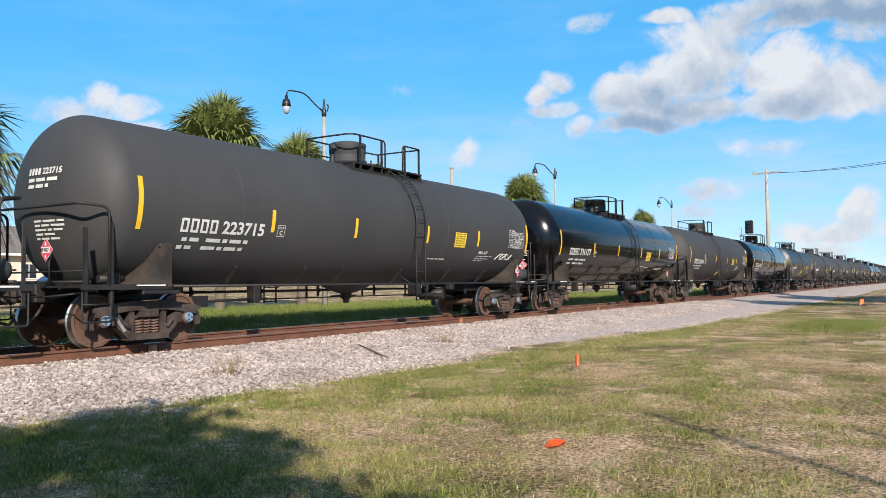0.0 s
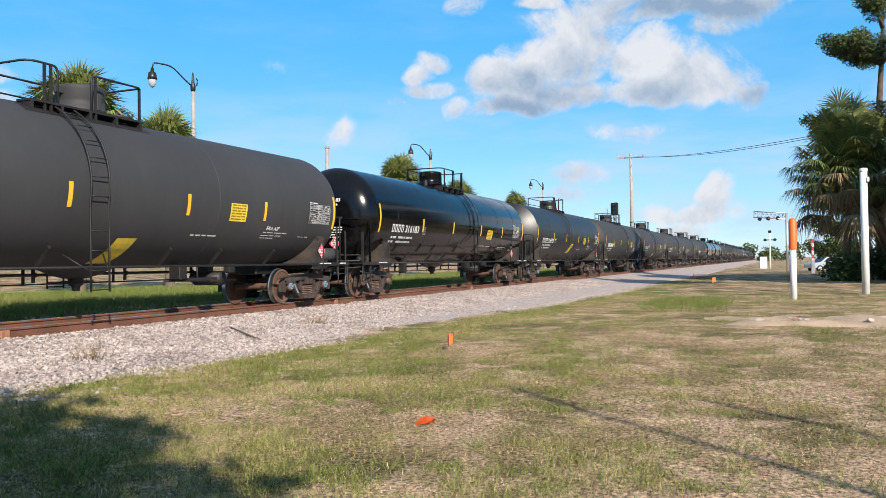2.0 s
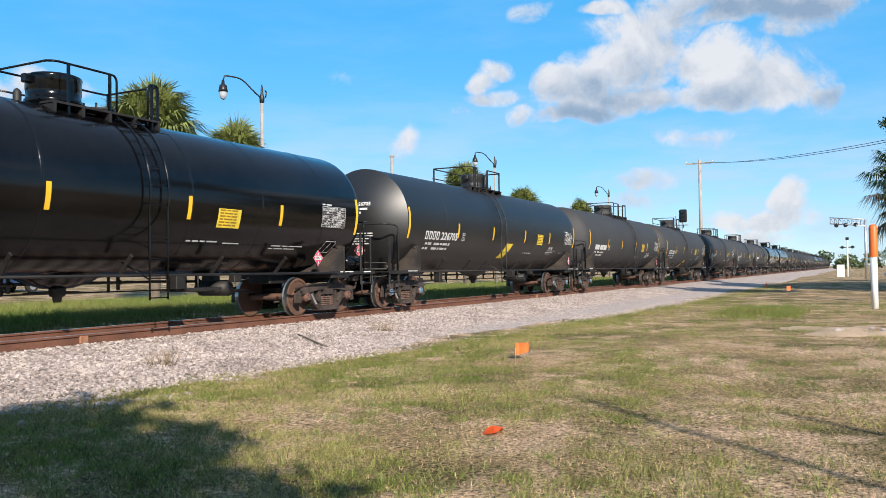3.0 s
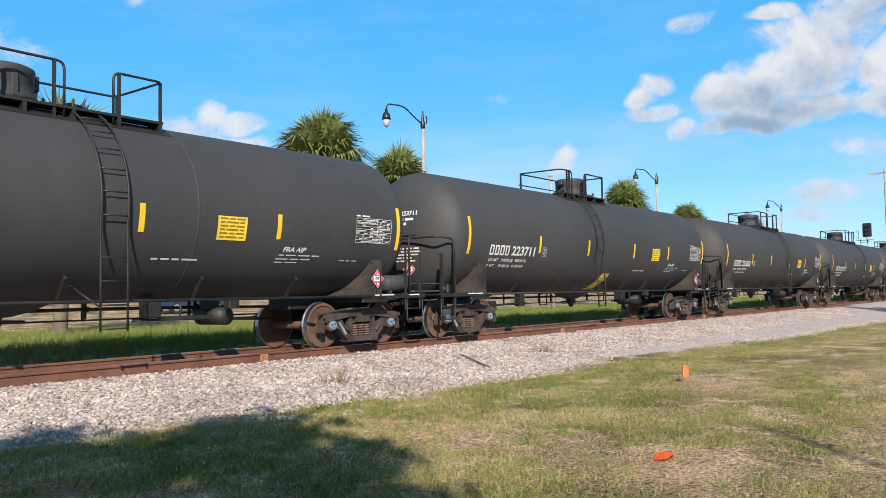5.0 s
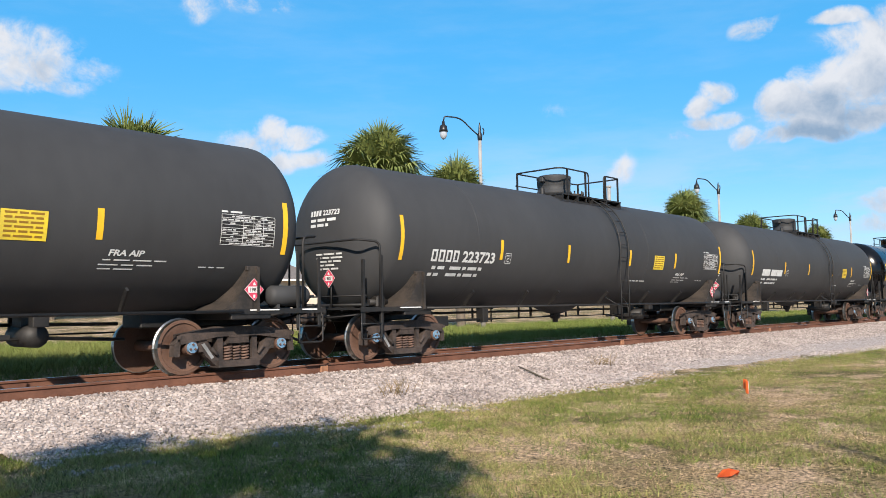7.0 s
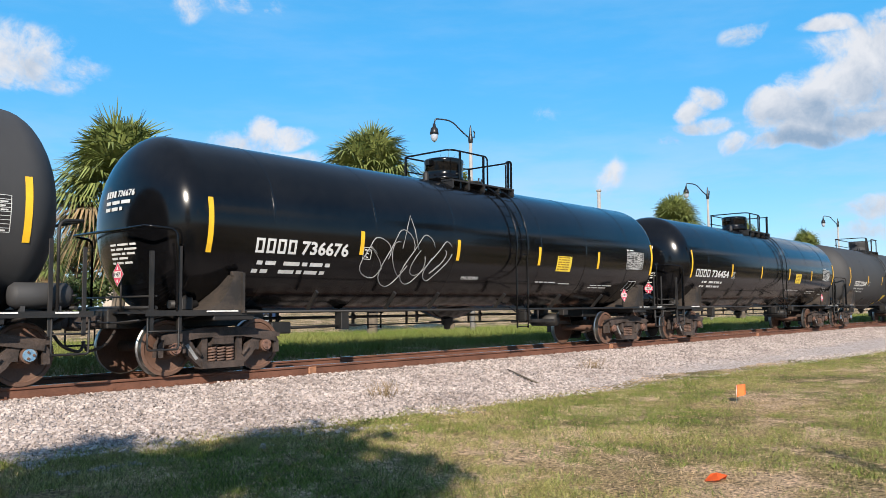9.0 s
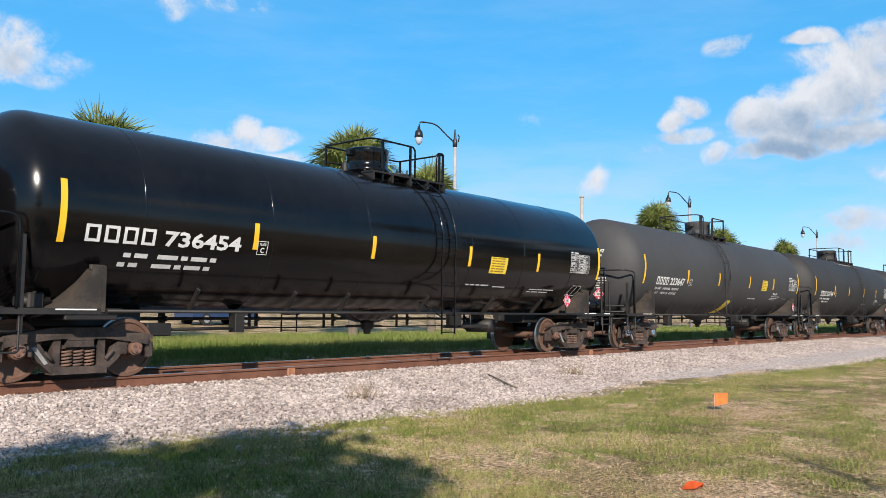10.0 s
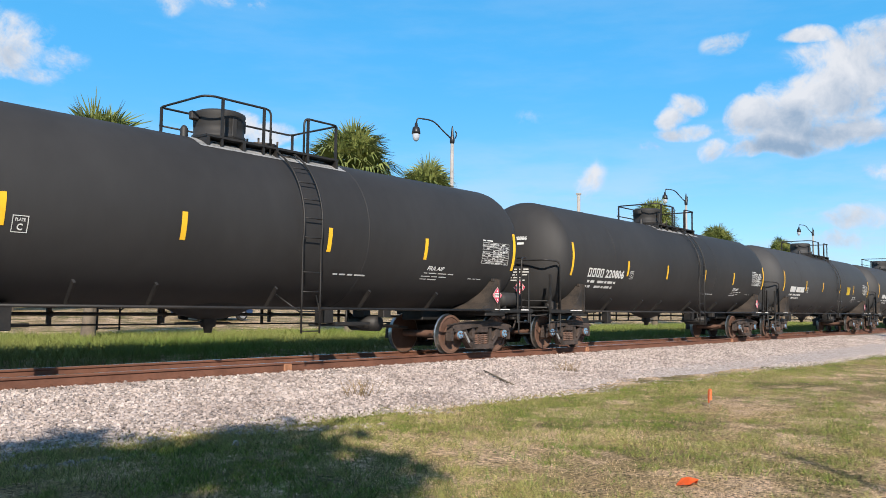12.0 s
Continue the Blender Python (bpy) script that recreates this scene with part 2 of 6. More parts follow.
def lawn_material(name, green, straw, sand, dry, straw_scale=0.55):
    """Patchy lawn: green, straw and bare sand at three scales. dry shifts the balance to sand."""
    mt = bpy.data.materials.new(name)
    mt.use_nodes = True
    N, L = mt.node_tree.nodes, mt.node_tree.links
    b = N["Principled BSDF"]
    b.inputs["Roughness"].default_value = 0.95
    b.inputs["Specular IOR Level"].default_value = 0.15
    tc = N.new("ShaderNodeTexCoord")

    def nz(scale, detail=6.0):
        n = N.new("ShaderNodeTexNoise")
        L.new(tc.outputs["Object"], n.inputs["Vector"])
        n.inputs["Scale"].default_value, n.inputs["Detail"].default_value, n.inputs["Roughness"].default_value = scale, detail, 0.65
        return n.outputs[0]

    def rng(v, a, c):
        n = N.new("ShaderNodeMapRange")
        L.new(v, n.inputs[0])
        n.inputs[1].default_value, n.inputs[2].default_value = a, c
        return n.outputs[0]

    def mix(f, a, c):
        n = N.new("ShaderNodeMix")
        n.data_type = "RGBA"
        L.new(f, n.inputs[0])
        for i, v in ((6, a), (7, c)):
            if isinstance(v, tuple):
                n.inputs[i].default_value = (*v, 1)
            else:
                L.new(v, n.inputs[i])
        return n.outputs[2]

    c1 = mix(rng(nz(straw_scale), 0.40, 0.62), green, straw)
    c2 = mix(rng(nz(straw_scale * 1.9, 8), 0.60 - dry, 0.72 - dry), c1, sand)
    speck = N.new("ShaderNodeMapRange")
    L.new(nz(26, 10), speck.inputs[0])
    for i, v in ((1, 0.36), (2, 0.64), (3, 0.12), (4, 1.75)):
        speck.inputs[i].default_value = v
    n = N.new("ShaderNodeVectorMath")
    n.operation = "SCALE"
    L.new(c2, n.inputs[0]), L.new(speck.outputs[0], n.inputs["Scale"])
    L.new(n.outputs[0], b.inputs["Base Color"])
    bp = N.new("ShaderNodeBump")
    L.new(nz(14, 8), bp.inputs["Height"])
    bp.inputs["Strength"].default_value, bp.inputs["Distance"].default_value = 1.0, 0.08
    L.new(bp.outputs[0], b.inputs["Normal"])
    return mt


LAWN = lawn_material("patchy_lawn", (0.12, 0.105, 0.04), (0.38, 0.265, 0.14), (0.55, 0.385, 0.25), 0.12)
BLADE = material("grass_blades", (0.135, 0.17, 0.032), 0.7, color2=(0.235, 0.22, 0.075), vscale=0.55, vary=0.75, per="island", spec=0.2, lo=0.40, hi=0.60)
FIELD_BLADE = material("tall_green_grass", (0.115, 0.165, 0.03), 0.7, color2=(0.19, 0.20, 0.06), vscale=0.2, vary=0.35, per="island", spec=0.2)
STRAW = material("dry_grass_blades", (0.48, 0.345, 0.215), 0.8, color2=(0.31, 0.215, 0.125), vscale=0.6, vary=0.85, per="island", spec=0.2)
SAND = material("bare_sandy_soil", (0.50, 0.36, 0.24), 0.95, color2=(0.36, 0.26, 0.17), vscale=1.5, bump=0.6)
FROND = material("palm_frond_green", (0.10, 0.135, 0.036), 0.45, color2=(0.18, 0.20, 0.06), vscale=0.6, vary=0.35, per="island", spec=0.35)
DEAD_FROND = material("dead_palm_frond", (0.26, 0.18, 0.09), 0.85, color2=(0.18, 0.12, 0.06), vscale=1.5, vary=0.3, per="island")
TRUNK = material("palm_trunk_bark", (0.17, 0.135, 0.10), 0.9, color2=(0.10, 0.08, 0.06), vscale=2.5, bump=0.6, bscale=12)
BARK = material("pine_bark", (0.13, 0.09, 0.065), 0.9, color2=(0.07, 0.05, 0.04), vscale=3, bump=0.6, bscale=10)
LEAF = material("dark_broadleaf", (0.045, 0.075, 0.02), 0.6, color2=(0.075, 0.10, 0.03), vscale=0.5, vary=0.4, per="island", spec=0.3)
NEEDLE = material("pine_needles", (0.05, 0.075, 0.025), 0.65, color2=(0.09, 0.105, 0.035), vscale=0.4, vary=0.4, per="island", spec=0.25)
FAR_LEAF = material("far_woodland_leaves", (0.055, 0.085, 0.03), 0.8, color2=(0.09, 0.11, 0.045), vscale=0.05, vary=0.4, per="island", spec=0.1)
LAMP_BLACK = material("black_cast_iron", (0.012, 0.012, 0.013), 0.4)
CONCRETE = material("pale_concrete", (0.36, 0.34, 0.32), 0.85, color2=(0.28, 0.27, 0.255), vscale=2, bump=0.15)
POLE_WOOD = material("weathered_pole_wood", (0.40, 0.36, 0.32), 0.9, color2=(0.29, 0.255, 0.225), vscale=2, stretch=(6, 6, 0.6), bump=0.3)
PLASTIC_WHITE = material("white_marker_plastic", (0.78, 0.77, 0.73), 0.45, color2=(0.70, 0.68, 0.63), vscale=2.5)
PLASTIC_ORANGE = material("orange_marker_plastic", (0.85, 0.16, 0.02), 0.45, color2=(0.75, 0.14, 0.02), vscale=3)
FLAG_ORANGE = material("orange_flag_film", (0.90, 0.17, 0.03), 0.6, color2=(0.80, 0.13, 0.03), vscale=10)
ALUMINIUM = material("dull_aluminium", (0.60, 0.60, 0.60), 0.45, 0.8, color2=(0.5, 0.5, 0.5), vscale=3)
STUCCO = material("cream_stucco", (0.66, 0.55, 0.43), 0.9, color2=(0.58, 0.48, 0.38), vscale=1.2, bump=0.2)
SHINGLE = material("grey_brown_shingles", (0.13, 0.11, 0.10), 0.9, color2=(0.19, 0.165, 0.15), vscale=2, stretch=(1, 6, 6), bump=0.4)
GLASS = material("dark_window_glass", (0.02, 0.025, 0.03), 0.06, spec=0.8)
CAR_PAINT = material("silver_car_paint", (0.55, 0.57, 0.60), 0.28, 0.6, color2=(0.50, 0.52, 0.55), vscale=1, coat=0.5)
BLUE_PAINT = material("dark_blue_car_paint", (0.02, 0.045, 0.11), 0.28, color2=(0.025, 0.05, 0.12), vscale=1, coat=0.5)
RUBBER = material("tyre_rubber", (0.015, 0.015, 0.016), 0.85)
BULB = material("clear_lamp_globe", (0.42, 0.45, 0.50), 0.08, spec=0.9)


# ---- shaping helpers ----
def part(name, bm, mat, parent=None, label="", smooth=False, kind=""):
    me = bpy.data.meshes.new(name)
    bm.to_mesh(me)
    bm.free()
    for mm in (mat if isinstance(mat, (list, tuple)) else (mat,)):
        me.materials.append(mm)
    if smooth:
        me.shade_smooth()
    return piece(name, me, parent, label, kind)


def piece(name, me, parent=None, label="", kind=""):
    ob = new(name, me)
    if parent:
        ob.parent = parent
    return tagged(ob, label=label, kind=kind)


def raw_mesh(name, verts, faces, mats, slots=None, smooth=False):
    """A mesh out of arrays: verts (n, 3) and faces (m, k) of one size k."""
    me = bpy.data.meshes.new(name)
    verts, faces = np.asarray(verts, np.float32), np.asarray(faces, np.int32)
    k = faces.shape[1]
    me.vertices.add(len(verts)), me.loops.add(faces.size), me.polygons.add(len(faces))
    me.vertices.foreach_set("co", verts.ravel())
    me.loops.foreach_set("vertex_index", faces.ravel())
    me.polygons.foreach_set("loop_start", np.arange(0, faces.size, k, dtype=np.int32))
    me.polygons.foreach_set("use_smooth", np.full(len(faces), smooth))
    for mm in (mats if isinstance(mats, (list, tuple)) else (mats,)):
        me.materials.append(mm)
    if slots is not None:
        me.polygons.foreach_set("material_index", np.asarray(slots, np.int32))
    me.update(calc_edges=True)
    return me


def add_box(bm, lo, hi, bevel=0.0, rot=None, mi=0):
    c = [(a + b) / 2 for a, b in zip(lo, hi)]
    s = [abs(b - a) for a, b in zip(lo, hi)]
    made = bmesh.ops.create_cube(bm, size=1)["verts"]
    for v in made:
        v.co = Vector([v.co[i] * s[i] for i in range(3)])
    if rot:
        bmesh.ops.rotate(bm, verts=made, cent=(0, 0, 0), matrix=rot)
    for v in made:
        v.co += Vector(c)
    faces = {f for v in made for f in v.link_faces}
    for f in faces:
        f.material_index = mi
    if bevel:
        edges = list({e for v in made for e in v.link_edges})
        bmesh.ops.bevel(bm, geom=edges, offset=bevel, segments=1, affect="EDGES")


def add_prism(bm, pts, axis, a, b, mi=0):
    """An outline in the plane across axis ('x', 'y', 'z'), drawn out from a to b."""
    def at(p, w):
        return {"x": (w, p[0], p[1]), "y": (p[0], w, p[1]), "z": (p[0], p[1], w)}[axis]
    r0, r1 = [bm.verts.new(at(p, a)) for p in pts], [bm.verts.new(at(p, b)) for p in pts]
    fs = [bm.faces.new(r0), bm.faces.new(r1[::-1])]
    n = len(pts)
    for i in range(n):
        fs.append(bm.faces.new((r0[i], r1[i], r1[(i + 1) % n], r0[(i + 1) % n])))
    for f in fs:
        f.material_index = mi
    bmesh.ops.recalc_face_normals(bm, faces=fs)


def add_tube(bm, pts, r, n=8, mi=0, radii=None):
    """A round bar along a line of points, closed at its ends."""
    pts = [Vector(p) for p in pts]
    rings = []
    ref = None
    for i, p in enumerate(pts):
        d = (pts[min(i + 1, len(pts) - 1)] - pts[max(i - 1, 0)]).normalized()
        if ref is None:
            ref = Vector((0, 0, 1)) if abs(d.z) < 0.9 else Vector((1, 0, 0))
        u = (ref - d * ref.dot(d)).normalized()
        ref = u
        w = d.cross(u)
        rr = radii[i] if radii else r
        rings.append([bm.verts.new(p + (u * math.cos(2 * math.pi * k / n) + w * math.sin(2 * math.pi * k / n)) * rr) for k in range(n)])
    fs = []
    for a, b in zip(rings, rings[1:]):
        for k in range(n):
            fs.append(bm.faces.new((a[k], a[(k + 1) % n], b[(k + 1) % n], b[k])))
    fs.append(bm.faces.new(rings[0][::-1])), fs.append(bm.faces.new(rings[-1]))
    for f in fs:
        f.material_index = mi
        f.smooth = len(f.verts) == 4


def bend(pts, r, steps=4):
    """Rounds the corners of a line of points."""
    pts = [Vector(p) for p in pts]
    out = [pts[0]]
    for a, b, c in zip(pts, pts[1:], pts[2:]):
        u, w = (a - b), (c - b)
        k = min(r, u.length * 0.45, w.length * 0.45)
        p, q = b + u.normalized() * k, b + w.normalized() * k
        for i in range(steps + 1):
            s = i / steps
            out.append(p * (1 - s) ** 2 + b * 2 * s * (1 - s) + q * s * s)
    return out + [pts[-1]]


def add_lathe(bm, prof, axis="x", n=48, at=(0, 0, 0), mi=None, smooth=True):
    """Turns a profile of (along, radius) about an axis through at."""
    at = Vector(at)
    def p3(a, r, k):
        c, s = r * math.cos(2 * math.pi * k / n), r * math.sin(2 * math.pi * k / n)
        return at + Vector({"x": (a, c, s), "y": (c, a, s), "z": (c, s, a)}[axis])
    rings = []
    for a, r in prof:
        rings.append([bm.verts.new(p3(a, 0, 0))] if r < 1e-6 else [bm.verts.new(p3(a, r, k)) for k in range(n)])
    fs = []
    for j, (a, b) in enumerate(zip(rings, rings[1:])):
        for k in range(n):
            k2 = (k + 1) % n
            if len(a) == 1 and len(b) == 1:
                continue
            if len(a) == 1:
                f = bm.faces.new((a[0], b[k], b[k2]))
            elif len(b) == 1:
                f = bm.faces.new((a[k], b[0], a[k2]))
            else:
                f = bm.faces.new((a[k], b[k], b[k2], a[k2]))
            f.smooth = smooth
            f.material_index = mi[j] if mi else 0
            fs.append(f)
    bmesh.ops.recalc_face_normals(bm, faces=fs)


TEXTS = {}


def text_mesh(body):
    """Flat outline of words in the built-in font, scaled to one unit wide and high."""
    if body not in TEXTS:
        cu = bpy.data.curves.new("words", "FONT")
        cu.body, cu.resolution_u, cu.offset = body, 2, 0.030
        ob = bpy.data.objects.new("words", cu)
        scene.collection.objects.link(ob)
        me = bpy.data.meshes.new_from_object(ob.evaluated_get(bpy.context.evaluated_depsgraph_get()))
        bpy.data.objects.remove(ob)
        co = np.array([v.co[:2] for v in me.vertices])
        lo, hi = co.min(0), co.max(0)
        TEXTS[body] = ((co - lo) / (hi - lo), [list(p.vertices) for p in me.polygons])
        bpy.data.meshes.remove(me)
    return TEXTS[body]


def on_shell(x, z, s, lift):
    """A point of the tank's near side: x along, starting height z, s metres further up along the skin."""
    th = math.asin(max(-1, min(1, (z - TZ) / TR))) + s / TR
    return (x, -(TR + lift) * math.cos(th), TZ + (TR + lift) * math.sin(th))


def on_head(u, v, lift, dished=False):
    """A point of the end dished towards -x: u metres to the right as one faces it, v up from the axis."""
    q = max(0.0, 1 - (u * u + v * v) / (TR * TR))
    return (HEAD0 - (0.58 * q if dished else 0.80 * math.sqrt(q)) - lift, -u, TZ + v)


def add_words(bm, body, w, h, place, mi=0):
    co, faces = text_mesh(body)
    vs = [bm.verts.new(place(a * w, b * h)) for a, b in co]
    for f in faces:
        try:
            bm.faces.new([vs[i] for i in f]).material_index = mi
        except ValueError:
            pass


def add_patch(bm, x0, x1, z, h, lift=0.006, lean=0.0, mi=0, n=6):
    """A sheet lying on the tank's near side, h metres of skin upwards from height z."""
    rows = [[bm.verts.new(on_shell(x + lean * i / n, z, h * i / n, lift)) for x in (x0, x1)] for i in range(n + 1)]
    for a, b in zip(rows, rows[1:]):
        bm.faces.new((a[0], a[1], b[1], b[0])).material_index = mi


def add_bars(bm, x0, z, widths, h, lift=0.007, gap=0.05, mi=0):
    """A line of unreadable words as plain bars."""
    x = x0
    for w in widths:
        if w > 0:
            add_patch(bm, x, x + w, z, h, lift, mi=mi, n=1)
        x += abs(w) + gap


# ---- ground and track ----
def edge_y(x):
    """The line where lawn meets ballast."""
    return 8.55 - 0.9 * min(1, max(0, (x - 3) / 12)) - 0.045 * max(0, min(x, 45) - 8) * 0.9


def ground_z(x, y):
    far = max(0.0, min(1.0, (y - 28) / 35))
    z = GZ + 1.35 * far * far * (3 - 2 * far)
    if x > -60 and -40 < y < 60:
        z += 0.05 * noise.noise(Vector((x * 0.12, y * 0.12, 0.3))) + 0.018 * noise.noise(Vector((x * 0.7, y * 0.7, 2.0)))
        k = max(0.0, min(1.0, (y - 14.6) / 2.2))
        z += 0.40 * k * k * (3 - 2 * k) * max(0.0, min(1.0, (60 - y) / 14))
        z += 0.10 * math.exp(-(((x - 24) / 7) ** 2 + ((y + 1.5) / 3) ** 2))
    return z


def ground():
    def axis(bands):
        out = []
        for a, b, s in bands:
            out += list(np.arange(a, b, s))
        return np.array(out + [bands[-1][1]])
    xs = axis([(-3000, -200, 400), (-200, -20, 20), (-20, 0, 1.0), (0, 30, 0.3), (30, 80, 1.0), (80, 300, 20), (300, 4000, 370)])
    ys = axis([(-3000, -200, 400), (-200, -20, 20), (-20, -4, 1.0), (-4, 9, 0.3), (9, 40, 1.5), (40, 72, 4), (72, 200, 16), (200, 3000, 350)])
    V = [(x, y, ground_z(x, y)) for y in ys for x in xs]
    nx = len(xs)
    F = [(j * nx + i, j * nx + i + 1, (j + 1) * nx + i + 1, (j + 1) * nx + i) for j in range(len(ys) - 1) for i in range(nx - 1)]
    tagged(new("ground", raw_mesh("ground", V, F, LAWN, smooth=True)), "patchy mown lawn with bare sandy soil and dry straw", "ground", kind="structure")


BED_PROF = [(-5.9, -0.62), (-5.3, -0.47), (-4.4, -0.42), (-3.2, -0.345), (-2.2, -0.255), (-1.5, -0.20), (-0.9, -0.185), (0.9, -0.185), (1.5, -0.20), (2.6, -0.45), (3.2, -0.62)]


def bed_z(y):
    p = BED_PROF
    for (a, za), (b, zb) in zip(p, p[1:]):
        if a <= y - D <= b:
            return za + (zb - za) * (y - D - a) / (b - a)
    return -0.7


def ballast():
    xs = np.concatenate([np.arange(-150, 0, 10), np.arange(0, 60, 0.4), np.arange(60, 900, 12)])
    V, F = [], []
    for x in xs:
        for k, (a, z) in enumerate(BED_PROF):
            y = D + a
            if k < 3:
                y = edge_y(x) + (-0.25, 0.1, 1.0)[k] + 0.55 * noise.noise(Vector((x * 0.35, k * 0.2, 1))) + 0.2 * noise.noise(Vector((x * 1.9, 4, 1)))
            V.append((x, y, z + (0.02 * noise.noise(Vector((x * 1.2, y * 1.2, 7))) if 2 < k < 10 else 0)))
    n = len(BED_PROF)
    for i in range(len(xs) - 1):
        for k in range(n - 1):
            F.append((i * n + k, (i + 1) * n + k, (i + 1) * n + k + 1, i * n + k + 1))
    tagged(new("ballast_bed", raw_mesh("ballast_bed", V, F, BED, smooth=True)), "pale crushed granite ballast under the railway track", "ballast", kind="structure")
    # loose stones on its near shoulder
    rng = np.random.default_rng(4)
    cube = np.array([(-1, -1, -1), (1, -1, -1), (1, 1, -1), (-1, 1, -1), (-1, -1, 1), (1, -1, 1), (1, 1, 1), (-1, 1, 1)]) * 0.6
    quads = np.array([(0, 3, 2, 1), (4, 5, 6, 7), (0, 1, 5, 4), (1, 2, 6, 5), (2, 3, 7, 6), (3, 0, 4, 7)])
    V, F, c = [], [], 0
    for _ in range(84000):
        x = 3.2 + 46 * rng.random() ** 1.8
        y0 = edge_y(x) - 0.1 - 0.9 * max(0.0, min(1.0, (11 - x) / 4))
        y = y0 + (D - 0.86 - y0) * rng.random() ** 0.92
        if y > D - 0.9:
            continue
        if y < y0 + 0.9 and (rng.random() > 0.35 + 0.7 * (y - y0) or (y < edge_y(x) and noise.noise(Vector((x * 0.9, y * 1.6, 3))) < 0.05)):
            continue
        s = rng.uniform(0.012, 0.029) * (1 + x * 0.006)
        q = cube + rng.uniform(-0.35, 0.35, (8, 3))
        q = q * (s * rng.uniform(0.8, 1.5), s * rng.uniform(0.7, 1.2), s * rng.uniform(0.6, 1.0))
        a, b = rng.uniform(0, 6.28), rng.uniform(-0.7, 0.7)
        ca, sa, cb, sb = math.cos(a), math.sin(a), math.cos(b), math.sin(b)
        q = q @ np.array([(1, 0, 0), (0, cb, -sb), (0, sb, cb)]) @ np.array([(ca, -sa, 0), (sa, ca, 0), (0, 0, 1)])
        V.append(q + (x, y, max(bed_z(y), ground_z(x, y) - 0.01 if y < edge_y(x) else GZ - 0.01) + s * rng.uniform(0.0, 0.9)))
        F.append(quads + c)
        c += 8
    tagged(new("ballast_stones", raw_mesh("ballast_stones", np.concatenate(V), np.concatenate(F), STONE)), "loose pinkish grey crushed ballast stones beside the rails", "gravel", kind="stuff")


def track():
    prof = [(-0.07, -0.172), (-0.07, -0.16), (-0.014, -0.145), (-0.011, -0.05), (-0.036, -0.038), (-0.037, -0.012), (-0.03, 0.0), (0.03, 0.0), (0.037, -0.012), (0.036, -0.038), (0.011, -0.05), (0.014, -0.145), (0.07, -0.16), (0.07, -0.172)]
    for s in (-1, 1):
        bm = bmesh.new()
        add_prism(bm, [(D + s * 0.7525 + y, z) for y, z in prof], "x", -150, 900)
        for f in bm.faces:
            if f.normal.z > 0.9 and f.calc_center_median().z > -0.005:
                f.material_index = 1
        rail = tagged(part("rail", bm, [RAIL_RUST, RAIL_TOP]), "rust brown steel rail with a worn bright head", "rail", "rails of the track", "structure")
        if s < 0:
            for x in (10.06, 21.36, 33.0):
                b2 = bmesh.new()
                add_box(b2, (x - 0.09, D - 0.7525 - 0.062, -0.165), (x + 0.09, D - 0.7525 - 0.012, -0.03), 0.012)
                part("rail_weld", b2, COPPER, rail, "bright coppery rail weld")
    bm = bmesh.new()
    add_box(bm, (-0.11, -1.3, -0.18), (0.11, 1.3, 0), 0.01)
    me = bpy.data.meshes.new("sleeper")
    bm.to_mesh(me), bm.free()
    me.materials.append(TIE)
    plate = bmesh.new()
    for s in (-1, 1):
        add_box(plate, (-0.09, s * 0.7525 - 0.17, 0.0), (0.09, s * 0.7525 + 0.17, 0.014))
        for a in (-1, 1):
            add_box(plate, (-0.05, s * 0.7525 + a * 0.10 - 0.015, 0.01), (-0.02, s * 0.7525 + a * 0.10 + 0.015, 0.045))
    pm = bpy.data.meshes.new("tie_plate")
    plate.to_mesh(pm), plate.free()
    pm.materials.append(RAIL_RUST)
    for i in range(110):
        o = piece("sleeper", me)
        o.matrix_basis = pose(0.3 + 0.53 * i, D + 0.02 * math.sin(i * 7.1), -0.172)
        tagged(o, "weathered timber sleeper half buried in ballast", "sleeper", "sleepers under the rails", "structure")
        piece("tie_plate", pm, o)


def blades(name, label, count, place, height, width, mat, kind="stuff", seed=1):
    """Thin leaning grass blades."""
    rng = np.random.default_rng(seed)
    P = place(rng, count)
    n = len(P)
    a = rng.uniform(0, 2 * np.pi, n)
    hgt = height[0] + (height[1] - height[0]) * rng.random(n) ** 2
    w = rng.uniform(*width, n)
    lean = rng.uniform(0.2, 1.6, n) * hgt
    b = rng.uniform(0, 2 * np.pi, n)
    side = np.stack([np.cos(a) * w, np.sin(a) * w, np.zeros(n)], 1)
    out = np.stack([np.cos(b), np.sin(b), np.zeros(n)], 1)
    up = np.array([0, 0, 1.0])
    tip = P + out * lean[:, None] + up * hgt[:, None]
    V = np.stack([P - side, P + side, tip], 1).reshape(-1, 3)
    F = np.arange(n)[:, None] * 3 + np.array([0, 1, 2])
    return tagged(new(name, raw_mesh(name, V, F, mat)), label, "grass", kind=kind)


